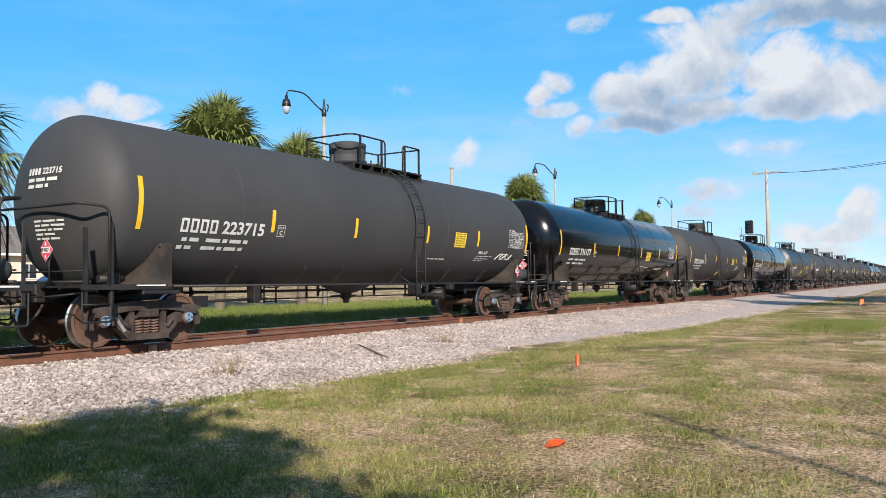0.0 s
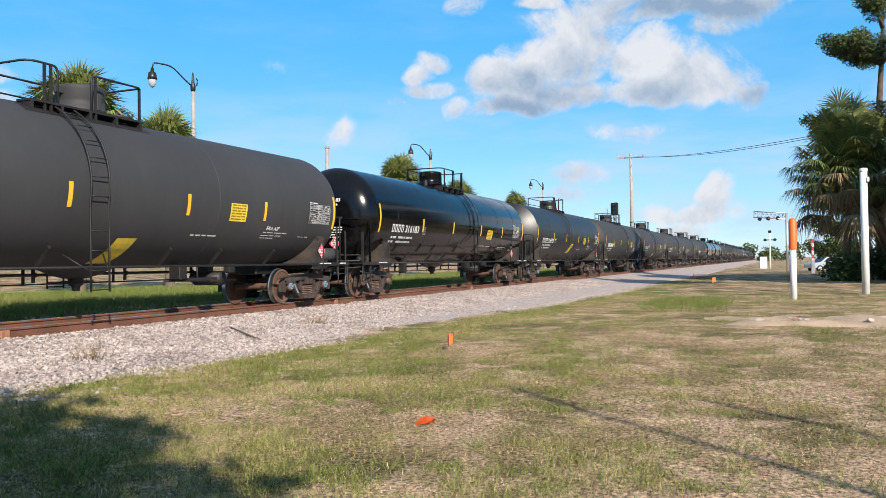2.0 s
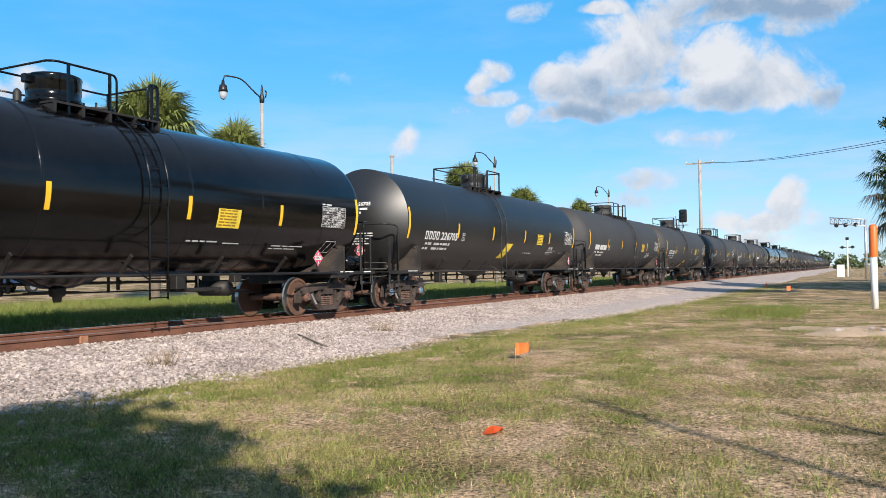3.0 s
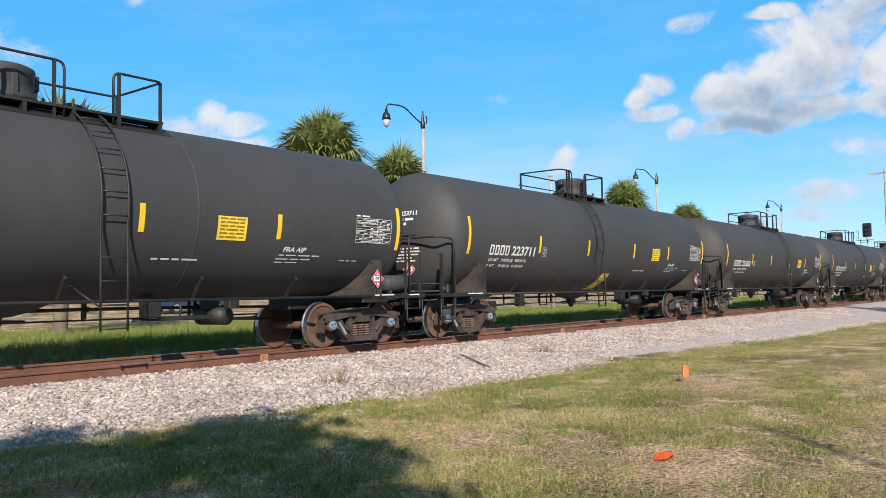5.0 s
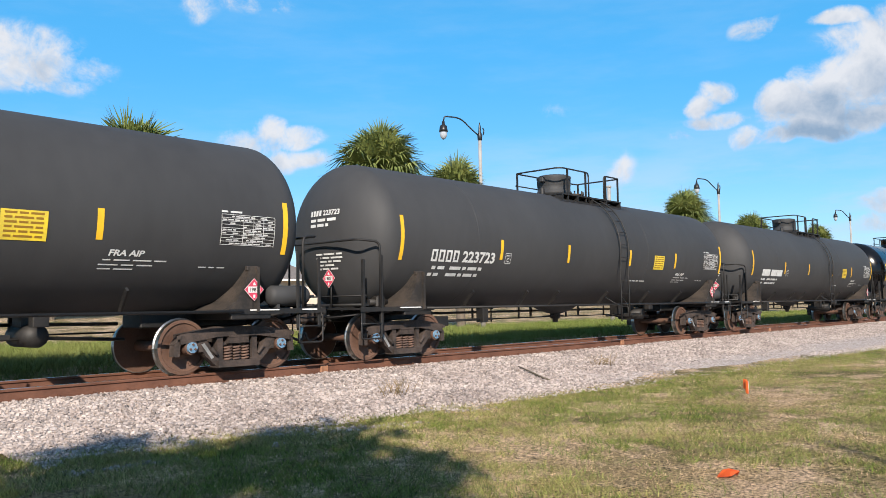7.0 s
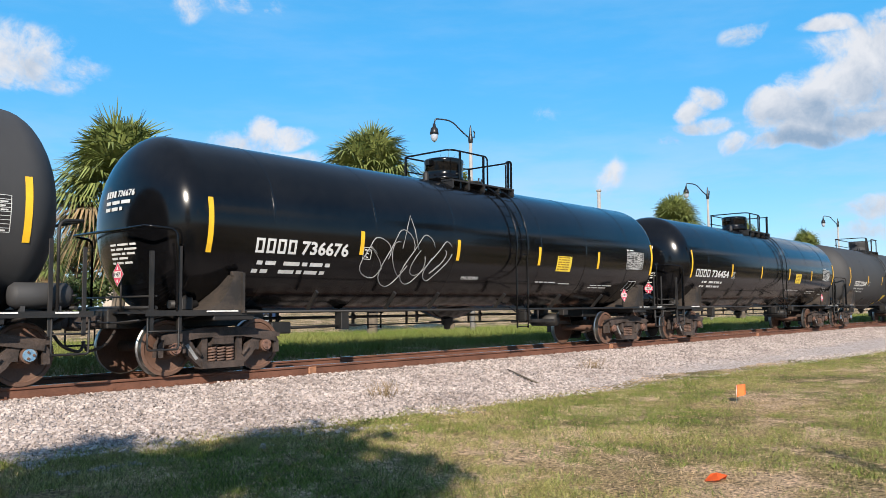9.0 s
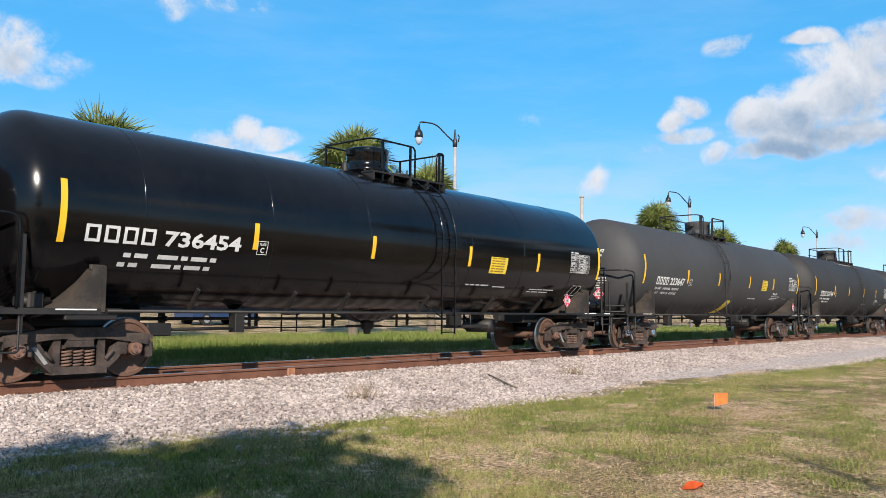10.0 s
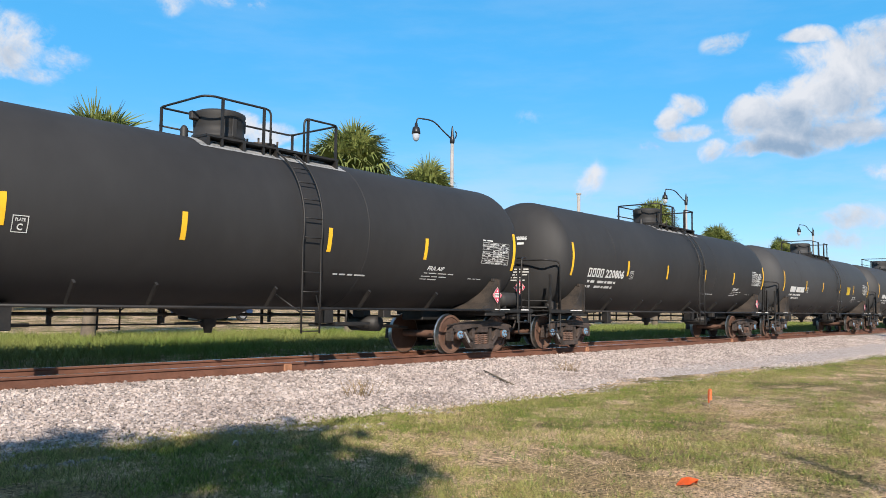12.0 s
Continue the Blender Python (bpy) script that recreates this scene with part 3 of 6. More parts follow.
def grass():
    def clump(rng, n, x0, x1, y0, y1, power=1.5, spread=0.05, per=9, keep=None):
        c = max(1, n // per)
        x = x0 + (x1 - x0) * rng.random(c) ** power
        y = y0 + (y1 - y0) * rng.random(c)
        pts = []
        for a, b in zip(x, y):
            if keep and not keep(a, b, rng):
                continue
            q = rng.normal(0, spread * (1 + a * 0.03), (per, 3))
            q[:, 2] = ground_z(a, b) - 0.006
            q[:, 0] += a
            q[:, 1] += b
            pts.append(q)
        return np.concatenate(pts)

    def patchy(a, b, rng):
        if b > edge_y(a) + 0.15 * rng.normal():
            return False
        if b < -0.6 - 0.15 * a or b > 3.2 * a + 1:
            return False
        lush = max(0.0, min(1.0, 0.30 + 0.15 * (b - 0.24 * a)))
        return 0.9 * noise.noise(Vector((a * 0.5, b * 0.5, 5))) + 0.9 * noise.noise(Vector((a * 2.1, b * 2.1, 9))) + 0.95 * lush > rng.uniform(0.30, 0.62)

    def dry(a, b, rng):
        return -0.6 - 0.15 * a < b < min(edge_y(a) - 0.05, 3.2 * a + 1)

    def verge(a, b, rng):
        d = edge_y(a) - b
        return -0.35 < d < 1.6 and rng.random() < 1.1 - abs(d - 0.5) * 0.8

    def tufts(rng, n):
        out = []
        for _ in range(n // 26):
            a, b = 5 + 32 * rng.random() ** 1.4, rng.uniform(-8, 7)
            if b < edge_y(a) - 0.2:
                q = rng.normal(0, rng.uniform(0.04, 0.11), (26, 3))
                q[:, 0] += a
                q[:, 1] += b
                q[:, 2] = ground_z(a, b) - 0.006
                out.append(q)
        return np.concatenate(out)

    def weeds(rng, n):
        q = np.stack([rng.normal(27.3, 1.2, n), rng.normal(2.7, 0.6, n), np.full(n, GZ)], 1)
        return q[[noise.noise(Vector((u[0] * 1.3, u[1] * 1.3, 2))) > 0.0 for u in q]]

    blades("lawn_grass", "short green lawn grass in uneven tufts", 1050000, lambda r, n: clump(r, n, 2.0, 40, -7, 8.8, 2.0, 0.050, 26, patchy), (0.015, 0.085), (0.0020, 0.0048), BLADE, seed=2)
    blades("dry_grass", "short straw coloured dry grass between the tufts", 620000, lambda r, n: clump(r, n, 2.0, 34, -6, 8.6, 2.0, 0.07, 14, dry), (0.004, 0.042), (0.0018, 0.0044), STRAW, seed=3)
    blades("verge_grass", "longer green grass along the ballast edge", 170000, lambda r, n: clump(r, n, 3, 70, 4.0, 9.3, 1.6, 0.07, 14, verge), (0.015, 0.10), (0.0022, 0.005), BLADE, seed=4)
    blades("tall_tufts", "scattered taller green tufts in the dry lawn", 42000, tufts, (0.03, 0.14), (0.002, 0.005), FIELD_BLADE, seed=9)
    blades("weed_clump", "tall green weeds beside the bare sandy bank", 24000, weeds, (0.05, 0.30), (0.004, 0.010), FIELD_BLADE, seed=5)
    blades("field_grass", "tall bright green grass beyond the railway", 260000, lambda r, n: clump(r, n, 3, 90, 15.6, 27, 1.3, 0.12, 12), (0.10, 0.34), (0.006, 0.013), FIELD_BLADE, seed=6)


ground()
ballast()
track()
grass()


# ---- the train ----
def wheelset(cap):
    """Axle with two wheels and bearing end caps, about its own centre."""
    bm = bmesh.new()
    for s in (-1, 1):
        pr = [(0.67, 0.10), (0.675, 0.47), (0.68, 0.485), (0.70, 0.487), (0.715, 0.462), (0.81, 0.455), (0.815, 0.40), (0.79, 0.385), (0.765, 0.20), (0.80, 0.13), (0.80, 0.09)]
        mi = [0, 1, 1, 1, 1, 0, 0, 0, 0, 0]
        add_lathe(bm, [(s * a, r) for a, r in pr], "y", 40, mi=mi, smooth=False)
        add_lathe(bm, [(s * 0.80, 0.085), (s * 0.97, 0.085)], "y", 16, smooth=True)
        add_lathe(bm, [(s * 0.93, 0.0), (s * 0.93, 0.118), (s * 1.08, 0.118), (s * 1.085, 0.092), (s * 1.12, 0.088), (s * 1.12, 0.0)], "y", 20, mi=[0, 0, 0, 2, 2], smooth=False)
        for k in range(3):
            a = k * 2.094
            add_box(bm, (0.05 * math.cos(a) - 0.015, min(s * 1.115, s * 1.14), 0.05 * math.sin(a) - 0.015), (0.05 * math.cos(a) + 0.015, max(s * 1.115, s * 1.14), 0.05 * math.sin(a) + 0.015), mi=0)
        add_box(bm, (-0.03, min(s * 0.79, s * 0.802), 0.25), (0.03, max(s * 0.79, s * 0.802), 0.33), mi=0)
    add_lathe(bm, [(-0.68, 0.095), (-0.3, 0.082), (0.3, 0.082), (0.68, 0.095)], "y", 16)
    me = bpy.data.meshes.new("wheelset")
    bm.to_mesh(me), bm.free()
    for mm in (WHEEL, TREAD, cap):
        me.materials.append(mm)
    return me


def bogie_meshes():
    M = {}
    # side frame: bars of a truss, so that the windows in it are real
    bm = bmesh.new()
    def bar(pts, w, y0=-1.06, y1=-0.90):
        for a, b in zip(pts, pts[1:]):
            a, b = Vector((a[0], 0, a[1])), Vector((b[0], 0, b[1]))
            n = (b - a).normalized().cross(Vector((0, 1, 0))) * w / 2
            e = (b - a).normalized() * w * 0.25
            add_prism(bm, [((p).x, (p).z) for p in (a - e - n, b + e - n, b + e + n, a - e + n)], "y", y0, y1)
    bar([(-1.06, 0.60), (-0.72, 0.655), (-0.40, 0.70), (0.40, 0.70), (0.72, 0.655), (1.06, 0.60)], 0.165, -1.10, -0.88)
    for s in (-1, 1):
        bar([(s * 0.72, 0.60), (s * 0.55, 0.36), (s * 0.34, 0.17)], 0.165)
        bar([(s * 0.34, 0.66), (s * 0.345, 0.18)], 0.11)
        bar([(s * 1.06, 0.60), (s * 1.13, 0.50), (s * 1.14, 0.34)], 0.10)
        bar([(s * 0.72, 0.62), (s * 0.70, 0.40)], 0.10)
        add_box(bm, (s * 0.889 - 0.15, -1.08, 0.565), (s * 0.889 + 0.15, -0.90, 0.66), 0.015)
        add_box(bm, (s * 1.13 - 0.035, -1.112, 0.60), (s * 1.13 + 0.035, -1.10, 0.66))
        add_tube(bm, [(s * 0.52, -1.075, 0.43), (s * 0.40, -1.075, 0.30)], 0.03, 6)
    bar([(-0.38, 0.155), (0.38, 0.155)], 0.11, -1.12, -0.86)
    bar([(-0.34, 0.50), (0.34, 0.50)], 0.05, -1.02, -0.92)
    add_box(bm, (-0.20, -1.11, 0.60), (0.20, -1.06, 0.625))
    me = bpy.data.meshes.new("side_frame")
    bm.to_mesh(me), bm.free()
    me.materials.append(BOGIE)
    M["near"] = me
    m2 = me.copy()
    m2.transform(Matrix.Scale(-1, 4, (0, 1, 0)))
    m2.flip_normals()
    M["far"] = m2
    # slanted white mark on the casting
    bm = bmesh.new()
    add_prism(bm, [(-0.70, 0.50), (-0.645, 0.52), (-0.455, 0.27), (-0.51, 0.25)], "y", -1.066, -1.060)
    me = bpy.data.meshes.new("frame_stencil")
    bm.to_mesh(me), bm.free()
    me.materials.append(CHALK)
    M["mark"] = me
    # nest of coil springs
    def coil(y):
        b = bmesh.new()
        for cx in (-0.17, 0.0, 0.17):
            pts = [(cx + 0.075 * math.cos(t * 2 * math.pi / 8), y + 0.075 * math.sin(t * 2 * math.pi / 8), 0.20 + 0.27 * t / 44) for t in range(45)]
            add_tube(b, pts, 0.020, 5)
        m = bpy.data.meshes.new("spring_nest")
        b.to_mesh(m), b.free()
        m.materials.append(SPRING)
        return m
    M["spring"] = (coil(-1.0), coil(1.0))
    bm = bmesh.new()
    add_prism(bm, [(-1.10, 0.50), (-1.10, 0.60), (-0.5, 0.66), (0.5, 0.66), (1.10, 0.60), (1.10, 0.50), (0.5, 0.42), (-0.5, 0.42)], "x", -0.20, 0.20)
    add_lathe(bm, [(0.62, 0.0), (0.62, 0.22), (0.80, 0.22), (0.80, 0.0)], "z", 20)
    me = bpy.data.meshes.new("bolster")
    bm.to_mesh(me), bm.free()
    me.materials.append(BOGIE)
    M["bolster"] = me
    bm = bmesh.new()
    for s in (-1, 1):
        add_tube(bm, [(s * 0.36, -0.75, 0.36), (s * 0.30, 0, 0.36), (s * 0.36, 0.75, 0.36)], 0.035, 6)
        for y in (-0.75, 0.75):
            add_prism(bm, [(s * 0.36, 0.28), (s * 0.42, 0.26), (s * 0.43, 0.54), (s * 0.36, 0.52)], "y", y - 0.05, y + 0.05)
    add_tube(bm, [(-0.5, 0.25, 0.30), (0.5, 0.25, 0.33)], 0.02, 6)
    me = bpy.data.meshes.new("brake_beams")
    bm.to_mesh(me), bm.free()
    me.materials.append(BOGIE)
    M["brake"] = me
    return M


BOG = bogie_meshes()
SETS = {"blue": wheelset(CAP_BLUE), "rust": wheelset(CAP_RUST)}
AXLES = (-0.889, 0.889)
WHEELSETS = []


def bogie(car, x, cap):
    """Two-axle freight bogie under a car."""
    b = part_empty("bogie", car, (x, 0, 0))
    piece("side_frame", BOG["near"], b, "dusty brown cast steel side frame")
    piece("frame_stencil", BOG["mark"], b, "slanted faded white stencil")
    piece("side_frame", BOG["far"], b)
    piece("spring_nest", BOG["spring"][0], b, "rusty coil springs")
    piece("spring_nest", BOG["spring"][1], b)
    piece("bolster", BOG["bolster"], b)
    piece("brake_beam", BOG["brake"], b)
    for a in AXLES:
        w = piece("wheelset", SETS[cap], b, "rust brown wheels with a bright tread")
        w.matrix_basis = pose(a, 0, 0.457)
    return b


def part_empty(name, parent, at):
    me = BOLSTER_PLATE
    ob = new(name, me)
    ob.parent = parent
    ob.matrix_basis = pose(*at)
    return ob


def make_plate():
    bm = bmesh.new()
    add_lathe(bm, [(0.78, 0.0), (0.78, 0.20), (0.84, 0.24), (0.90, 0.24), (0.90, 0.0)], "z", 20)
    me = bpy.data.meshes.new("centre_plate")
    bm.to_mesh(me), bm.free()
    me.materials.append(BOGIE)
    return me


BOLSTER_PLATE = make_plate()


def tank_shell(dished):
    """Tank with elliptical ends, or with shallow dished ends that meet the shell in a crisp edge."""
    def end(a):
        return 0.58 * math.cos(a) ** 2 if dished else 0.80 * math.cos(a)
    steps = [math.pi / 2 * i / 14 for i in range(15)]
    prof = [(HEAD0 - end(a), TR * math.sin(a)) for a in steps] + [(HEAD1 + end(a), TR * math.sin(a)) for a in reversed(steps)]
    bm = bmesh.new()
    add_lathe(bm, prof, "x", 96, (0, 0, TZ))
    if dished:
        for e in bm.edges:
            if all(abs(v.co.x - x) < 1e-4 for v in e.verts for x in [HEAD0 if v.co.x < 9 else HEAD1]):
                e.smooth = False
    # sump towards the bottom outlet
    b2 = bmesh.new()
    add_lathe(b2, [(-0.42, 0.0), (-0.40, 0.30), (-0.32, 0.62), (-0.16, 1.0), (0.0, 1.3), (0.1, 1.35)], "z", 28)
    bmesh.ops.transform(b2, verts=b2.verts, matrix=Matrix.Translation((9.05, 0, 1.22)) @ Matrix.Diagonal((1, 0.5, 1, 1)))
    tmp = bpy.data.meshes.new("sump")
    b2.to_mesh(tmp), b2.free()
    bm.from_mesh(tmp)
    bpy.data.meshes.remove(tmp)
    me = bpy.data.meshes.new("tank")
    bm.to_mesh(me), bm.free()
    return me


SHELL = {"grey": tank_shell(False), "black": tank_shell(False), "dark": tank_shell(False), "slate": tank_shell(True)}
for key, mm in (("grey", GREY_TANK), ("slate", SLATE_TANK), ("dark", DARK_TANK), ("black", BLACK_TANK)):
    SHELL[key].materials.append(mm)


BANDS = {}


def band_mesh(paint):
    """A thin raised weld round the tank."""
    if paint.name not in BANDS:
        bm = bmesh.new()
        add_lathe(bm, [(-0.02, TR - 0.002), (-0.015, TR + 0.004), (0.015, TR + 0.004), (0.02, TR - 0.002)], "x", 96)
        me = bpy.data.meshes.new("jacket_band")
        bm.to_mesh(me), bm.free()
        me.materials.append(paint)
        BANDS[paint.name] = me
    return BANDS[paint.name]


def bar_mesh(name, lo, hi):
    bm = bmesh.new()
    add_box(bm, lo, hi)
    me = bpy.data.meshes.new(name)
    bm.to_mesh(me), bm.free()
    me.materials.append(FRAME)
    return me


SLAT = bar_mesh("slat", (-0.035, -1.45, -0.0175), (0.035, 1.45, 0.0175))
PLANK = {}


def build_car(style, ladder_x, rail_a, rail_b, gap, cup_x):
    """A whole tank car without its lettering. style: grey, dark or black."""
    black = style == "black"
    paint = {"grey": GREY_TANK, "dark": DARK_TANK, "black": BLACK_TANK, "slate": SLATE_TANK}[style]
    trim = BLACK_TANK if black else FRAME
    car = new("tank_car")
    piece("tank", SHELL[style], car)
    for x in ((2.75, 5.2, 7.6, 10.9, 13.0, 15.3) if black else (3.9, 11.7)):
        piece("jacket_band", band_mesh(paint), car).matrix_basis = pose(x, 0, TZ)
    # stub sills, end platforms and couplers
    for e in (0, 1):
        f = (lambda x: CAR_LEN - x) if e else (lambda x: x)
        s = -1 if e else 1
        bm = bmesh.new()
        add_box(bm, (min(f(0.35), f(3.4)), -0.33, 0.78), (max(f(0.35), f(3.4)), 0.33, 1.10), 0.02)
        add_box(bm, (min(f(1.6), f(2.4)), -1.45, 0.90), (max(f(1.6), f(2.4)), 1.45, 1.02), 0.015)
        for y in (-1, 1):
            add_prism(bm, [(f(0.5), 0.80), (f(0.5), 1.0), (f(1.5), 1.0), (f(1.5), 0.92)], "y", y * 0.34, y * 0.36)
            add_tube(bm, [(f(0.55), y * 0.35, 0.86), (f(0.75), y * 1.35, 1.00)], 0.03, 6)
            add_tube(bm, [(f(1.35), y * 0.35, 0.86), (f(1.30), y * 1.40, 1.00)], 0.03, 6)
        part("stub_sill", bm, FRAME, car, "dark grimy steel end sill")
        bm = bmesh.new()
        for y in (-0.9, 0.9):
            add_box(bm, (min(f(0.42), f(1.33)), y, 1.0), (max(f(0.42), f(1.33)), y + 0.05, 1.03))
        add_box(bm, (min(f(0.86), f(0.90)), -0.95, 0.985), (max(f(0.86), f(0.90)), 0.95, 1.025))
        deck = part("end_platform", bm, FRAME, car, "steel grating end platform")
        for y in (-1.47, 1.45):
            bm = bmesh.new()
            add_box(bm, (min(f(0.40), f(2.45)), y, 0.985), (max(f(0.40), f(2.45)), y + 0.02, 1.075))
            part("edge_beam", bm, FRAME, deck)
        for k in range(9):
            piece("slat", SLAT, deck).matrix_basis = pose(f(0.455 + 0.105 * k), 0, 1.0425)
        bm = bmesh.new()
        add_box(bm, (min(f(1.45), f(2.05)), -1.482, 1.045), (max(f(1.45), f(2.05)), -1.474, 1.066))
        if e:
            part("sill_stencil", bm, WHITE, car, "white stencilled strip on the sill")
            bm = bmesh.new()
            add_box(bm, (min(f(0.62), f(0.95)), -1.482, 1.04), (max(f(0.62), f(0.95)), -1.474, 1.066))
        part("sill_stencil", bm, WHITE, car, "white stencilled strip on the sill")
        bm = bmesh.new()
        add_box(bm, (min(f(0.06), f(0.5)), -0.10, 0.80), (max(f(0.06), f(0.5)), 0.10, 1.0), 0.03)
        add_box(bm, (min(f(-0.06), f(0.16)), -0.19, 0.76), (max(f(-0.06), f(0.16)), 0.16, 1.04), 0.05)
        add_tube(bm, bend([(f(0.5), -0.3, 0.75), (f(0.35), -0.32, 0.52), (f(0.05), -0.30, 0.42), (f(-0.02), -0.28, 0.6)], 0.2), 0.025, 6)
        part("coupler", bm, BOGIE, car, "cast steel coupler with an air hose")
        # end railing, uncoupling rod and posts
        bm = bmesh.new()
        add_tube(bm, bend([(f(0.92), -1.46, 1.06), (f(0.92), -1.46, 2.36), (f(0.47), -1.30, 2.40), (f(0.47), 1.30, 2.40), (f(0.92), 1.46, 2.36), (f(0.92), 1.46, 1.06)], 0.14), 0.024, 8)
        part("end_handrail", bm, trim, car)
        for px, h in ((0.50, 2.0), (0.98, 2.1)):
            bm = bmesh.new()
            add_box(bm, (min(f(px), f(px + 0.055)), -1.43, 0.72), (max(f(px), f(px + 0.055)), -1.405, h), 0.006)
            add_box(bm, (f(px) - 0.006, -1.43, 0.72), (f(px) + 0.006, -1.37, h))
            part("stanchion", bm, FRAME, car)
        for y in (-1.43, 1.43):
            bm = bmesh.new()
            add_tube(bm, bend([(f(0.45), y, 1.03), (f(0.45), y, 0.46), (f(0.98), y, 0.46), (f(0.98), y, 1.03)], 0.05), 0.017, 6)
            add_tube(bm, [(f(0.45), y, 0.75), (f(0.98), y, 0.75)], 0.014, 6)
            part("sill_step", bm, FRAME, car)
        bm = bmesh.new()
        add_tube(bm, [(f(0.30), -1.45, 0.93), (f(0.24), -0.75, 0.88), (f(0.10), -0.1, 0.9)], 0.014, 6)
        add_tube(bm, [(f(0.62), -1.38, 1.30), (f(0.62), 1.38, 1.30)], 0.016, 6)
        add_tube(bm, [(f(0.62), -1.38, 1.12), (f(0.62), 1.38, 1.12)], 0.03, 6)
        part("uncoupling_rod", bm, FRAME, car)
        # body bolster gussets that carry the tank
        bx = f(2.02)
        for y in (-1, 1):
            bm = bmesh.new()
            zt = 1.74 if not black else 1.66
            def gy(z):
                return math.sqrt(max(0, TR * TR - (TZ - z) ** 2))
            L0, T0, T1, R0 = bx - 0.52, bx - 0.03, bx + 0.10, bx + 0.12
            ring = []
            for x, z in ((L0 - 0.1, 1.02), (R0, 1.02), (T1, zt), (T0, zt), (bx - 0.12, 1.46), (bx - 0.28, 1.20)):
                ring.append((x, z))
            lo = [bm.verts.new((x, y * 1.455, z)) for x, z in ring]
            hi = [bm.verts.new((x, y * (gy(z) - 0.12 if z > 1.1 else 0.5), z)) for x, z in ring]
            bm.faces.new(lo), bm.faces.new(hi[::-1])
            for i in range(6):
                bm.faces.new((lo[i], lo[(i + 1) % 6], hi[(i + 1) % 6], hi[i]))
            bmesh.ops.recalc_face_normals(bm, faces=bm.faces[:])
            add_box(bm, (bx + 0.10, min(y * 1.40, y * 1.50), 1.02), (bx + 0.15, max(y * 1.40, y * 1.50), zt + 0.04))
            add_box(bm, (bx - 0.06, min(y * 1.36, y * 1.44), zt - 0.02), (bx + 0.16, max(y * 1.36, y * 1.44), zt + 0.06), 0.01)
            part("tank_saddle", bm, SADDLE, car, "dusty brown steel saddle gusset")
    # placards and their holders
    for pos, face in (((0.44, -0.47, 1.66), "x"), ((15.1 if black else 16.12, -1.49, 1.40), "y")):
        bm = bmesh.new()
        h = 0.195
        def at(u, v, w):
            return (pos[0] - w, pos[1] - u, pos[2] + v) if face == "x" else (pos[0] + u, pos[1] - w, pos[2] + v)
        def quad(pts, w, mi):
            bm.faces.new([bm.verts.new(at(u, v, w)) for u, v in pts]).material_index = mi
        quad([(-h, 0), (0, -h), (h, 0), (0, h)], 0.0, 1)
        quad([(-h, 0), (0, h), (h, 0), (0, -h)], -0.01, 2)
        quad([(-h * 0.95, 0), (0, -h * 0.95), (h * 0.95, 0), (0, h * 0.95)], 0.003, 0)
        quad([(-h * 0.62, -0.052), (h * 0.62, -0.052), (h * 0.62, 0.052), (-h * 0.62, 0.052)], 0.006, 1)
        add_words(bm, "1987", 0.185, 0.07, lambda a, b: at(a - 0.0925, b - 0.035, 0.008), 2)
        quad([(-0.02, -0.14), (0.02, -0.14), (0.02, -0.085), (-0.02, -0.085)], 0.006, 1)
        quad([(-0.035, 0.075), (0.035, 0.075), (0.0, 0.135)], 0.006, 1)
        part("placard", bm, [RED, WHITE, FRAME], car, "red and white diamond hazard placard")
        bm = bmesh.new()
        if face == "x":
            add_tube(bm, [(0.50, -0.47, 1.06), (0.50, -0.47, 1.75)], 0.018, 6)
        else:
            add_tube(bm, [(pos[0], -1.44, 1.0), (pos[0], -1.44, 1.55)], 0.018, 6)
        part("placard_post", bm, FRAME, car)
    # valve block on the first end platform
    bm = bmesh.new()
    add_box(bm, (1.28, -0.98, 1.06), (1.52, -0.76, 1.30), 0.03)
    add_tube(bm, [(1.12, -0.88, 1.17), (1.62, -0.88, 1.17)], 0.07, 10)
    add_tube(bm, [(1.40, -0.88, 1.28), (1.40, -0.88, 1.38)], 0.04, 8)
    part("control_valve", bm, FRAME, car)
    # air reservoir on the end platform, brake gear below
    bm = bmesh.new()
    add_lathe(bm, [(0.0, 0.0), (0.03, 0.13), (0.10, 0.185), (0.80, 0.185), (0.87, 0.13), (0.90, 0.0)], "x", 20, (16.62, -1.14, 1.30))
    for x in (16.8, 17.3):
        add_box(bm, (x - 0.03, -1.25, 1.05), (x + 0.03, -1.03, 1.15))
    part("air_reservoir", bm, paint, car)
    bm = bmesh.new()
    add_lathe(bm, [(-0.45, 0.0), (-0.44, 0.17), (0.35, 0.17), (0.37, 0.10), (0.50, 0.09), (0.50, 0.0)], "y", 18, (12.95, -0.15, 0.72))
    add_box(bm, (12.85, -0.25, 0.80), (13.05, 0.1, 1.1))
    add_box(bm, (12.75, -0.95, 0.86), (12.98, -0.78, 1.02), 0.01)
    add_tube(bm, [(11.2, -0.35, 0.70), (13.9, -0.30, 0.66)], 0.022, 6)
    add_tube(bm, [(13.1, 0.1, 0.68), (14.6, 0.05, 0.60)], 0.03, 6)
    part("brake_cylinder", bm, FRAME, car)
    bm = bmesh.new()
    add_box(bm, (11.25, -0.75, 0.74), (11.5, -0.45, 1.06), 0.01)
    add_box(bm, (11.5, -0.8, 0.70), (12.5, -0.6, 0.76))
    add_tube(bm, [(11.9, -0.7, 0.7), (11.9, -0.7, 1.05)], 0.02, 6)
    part("brake_valve", bm, FRAME, car)
    bm = bmesh.new()
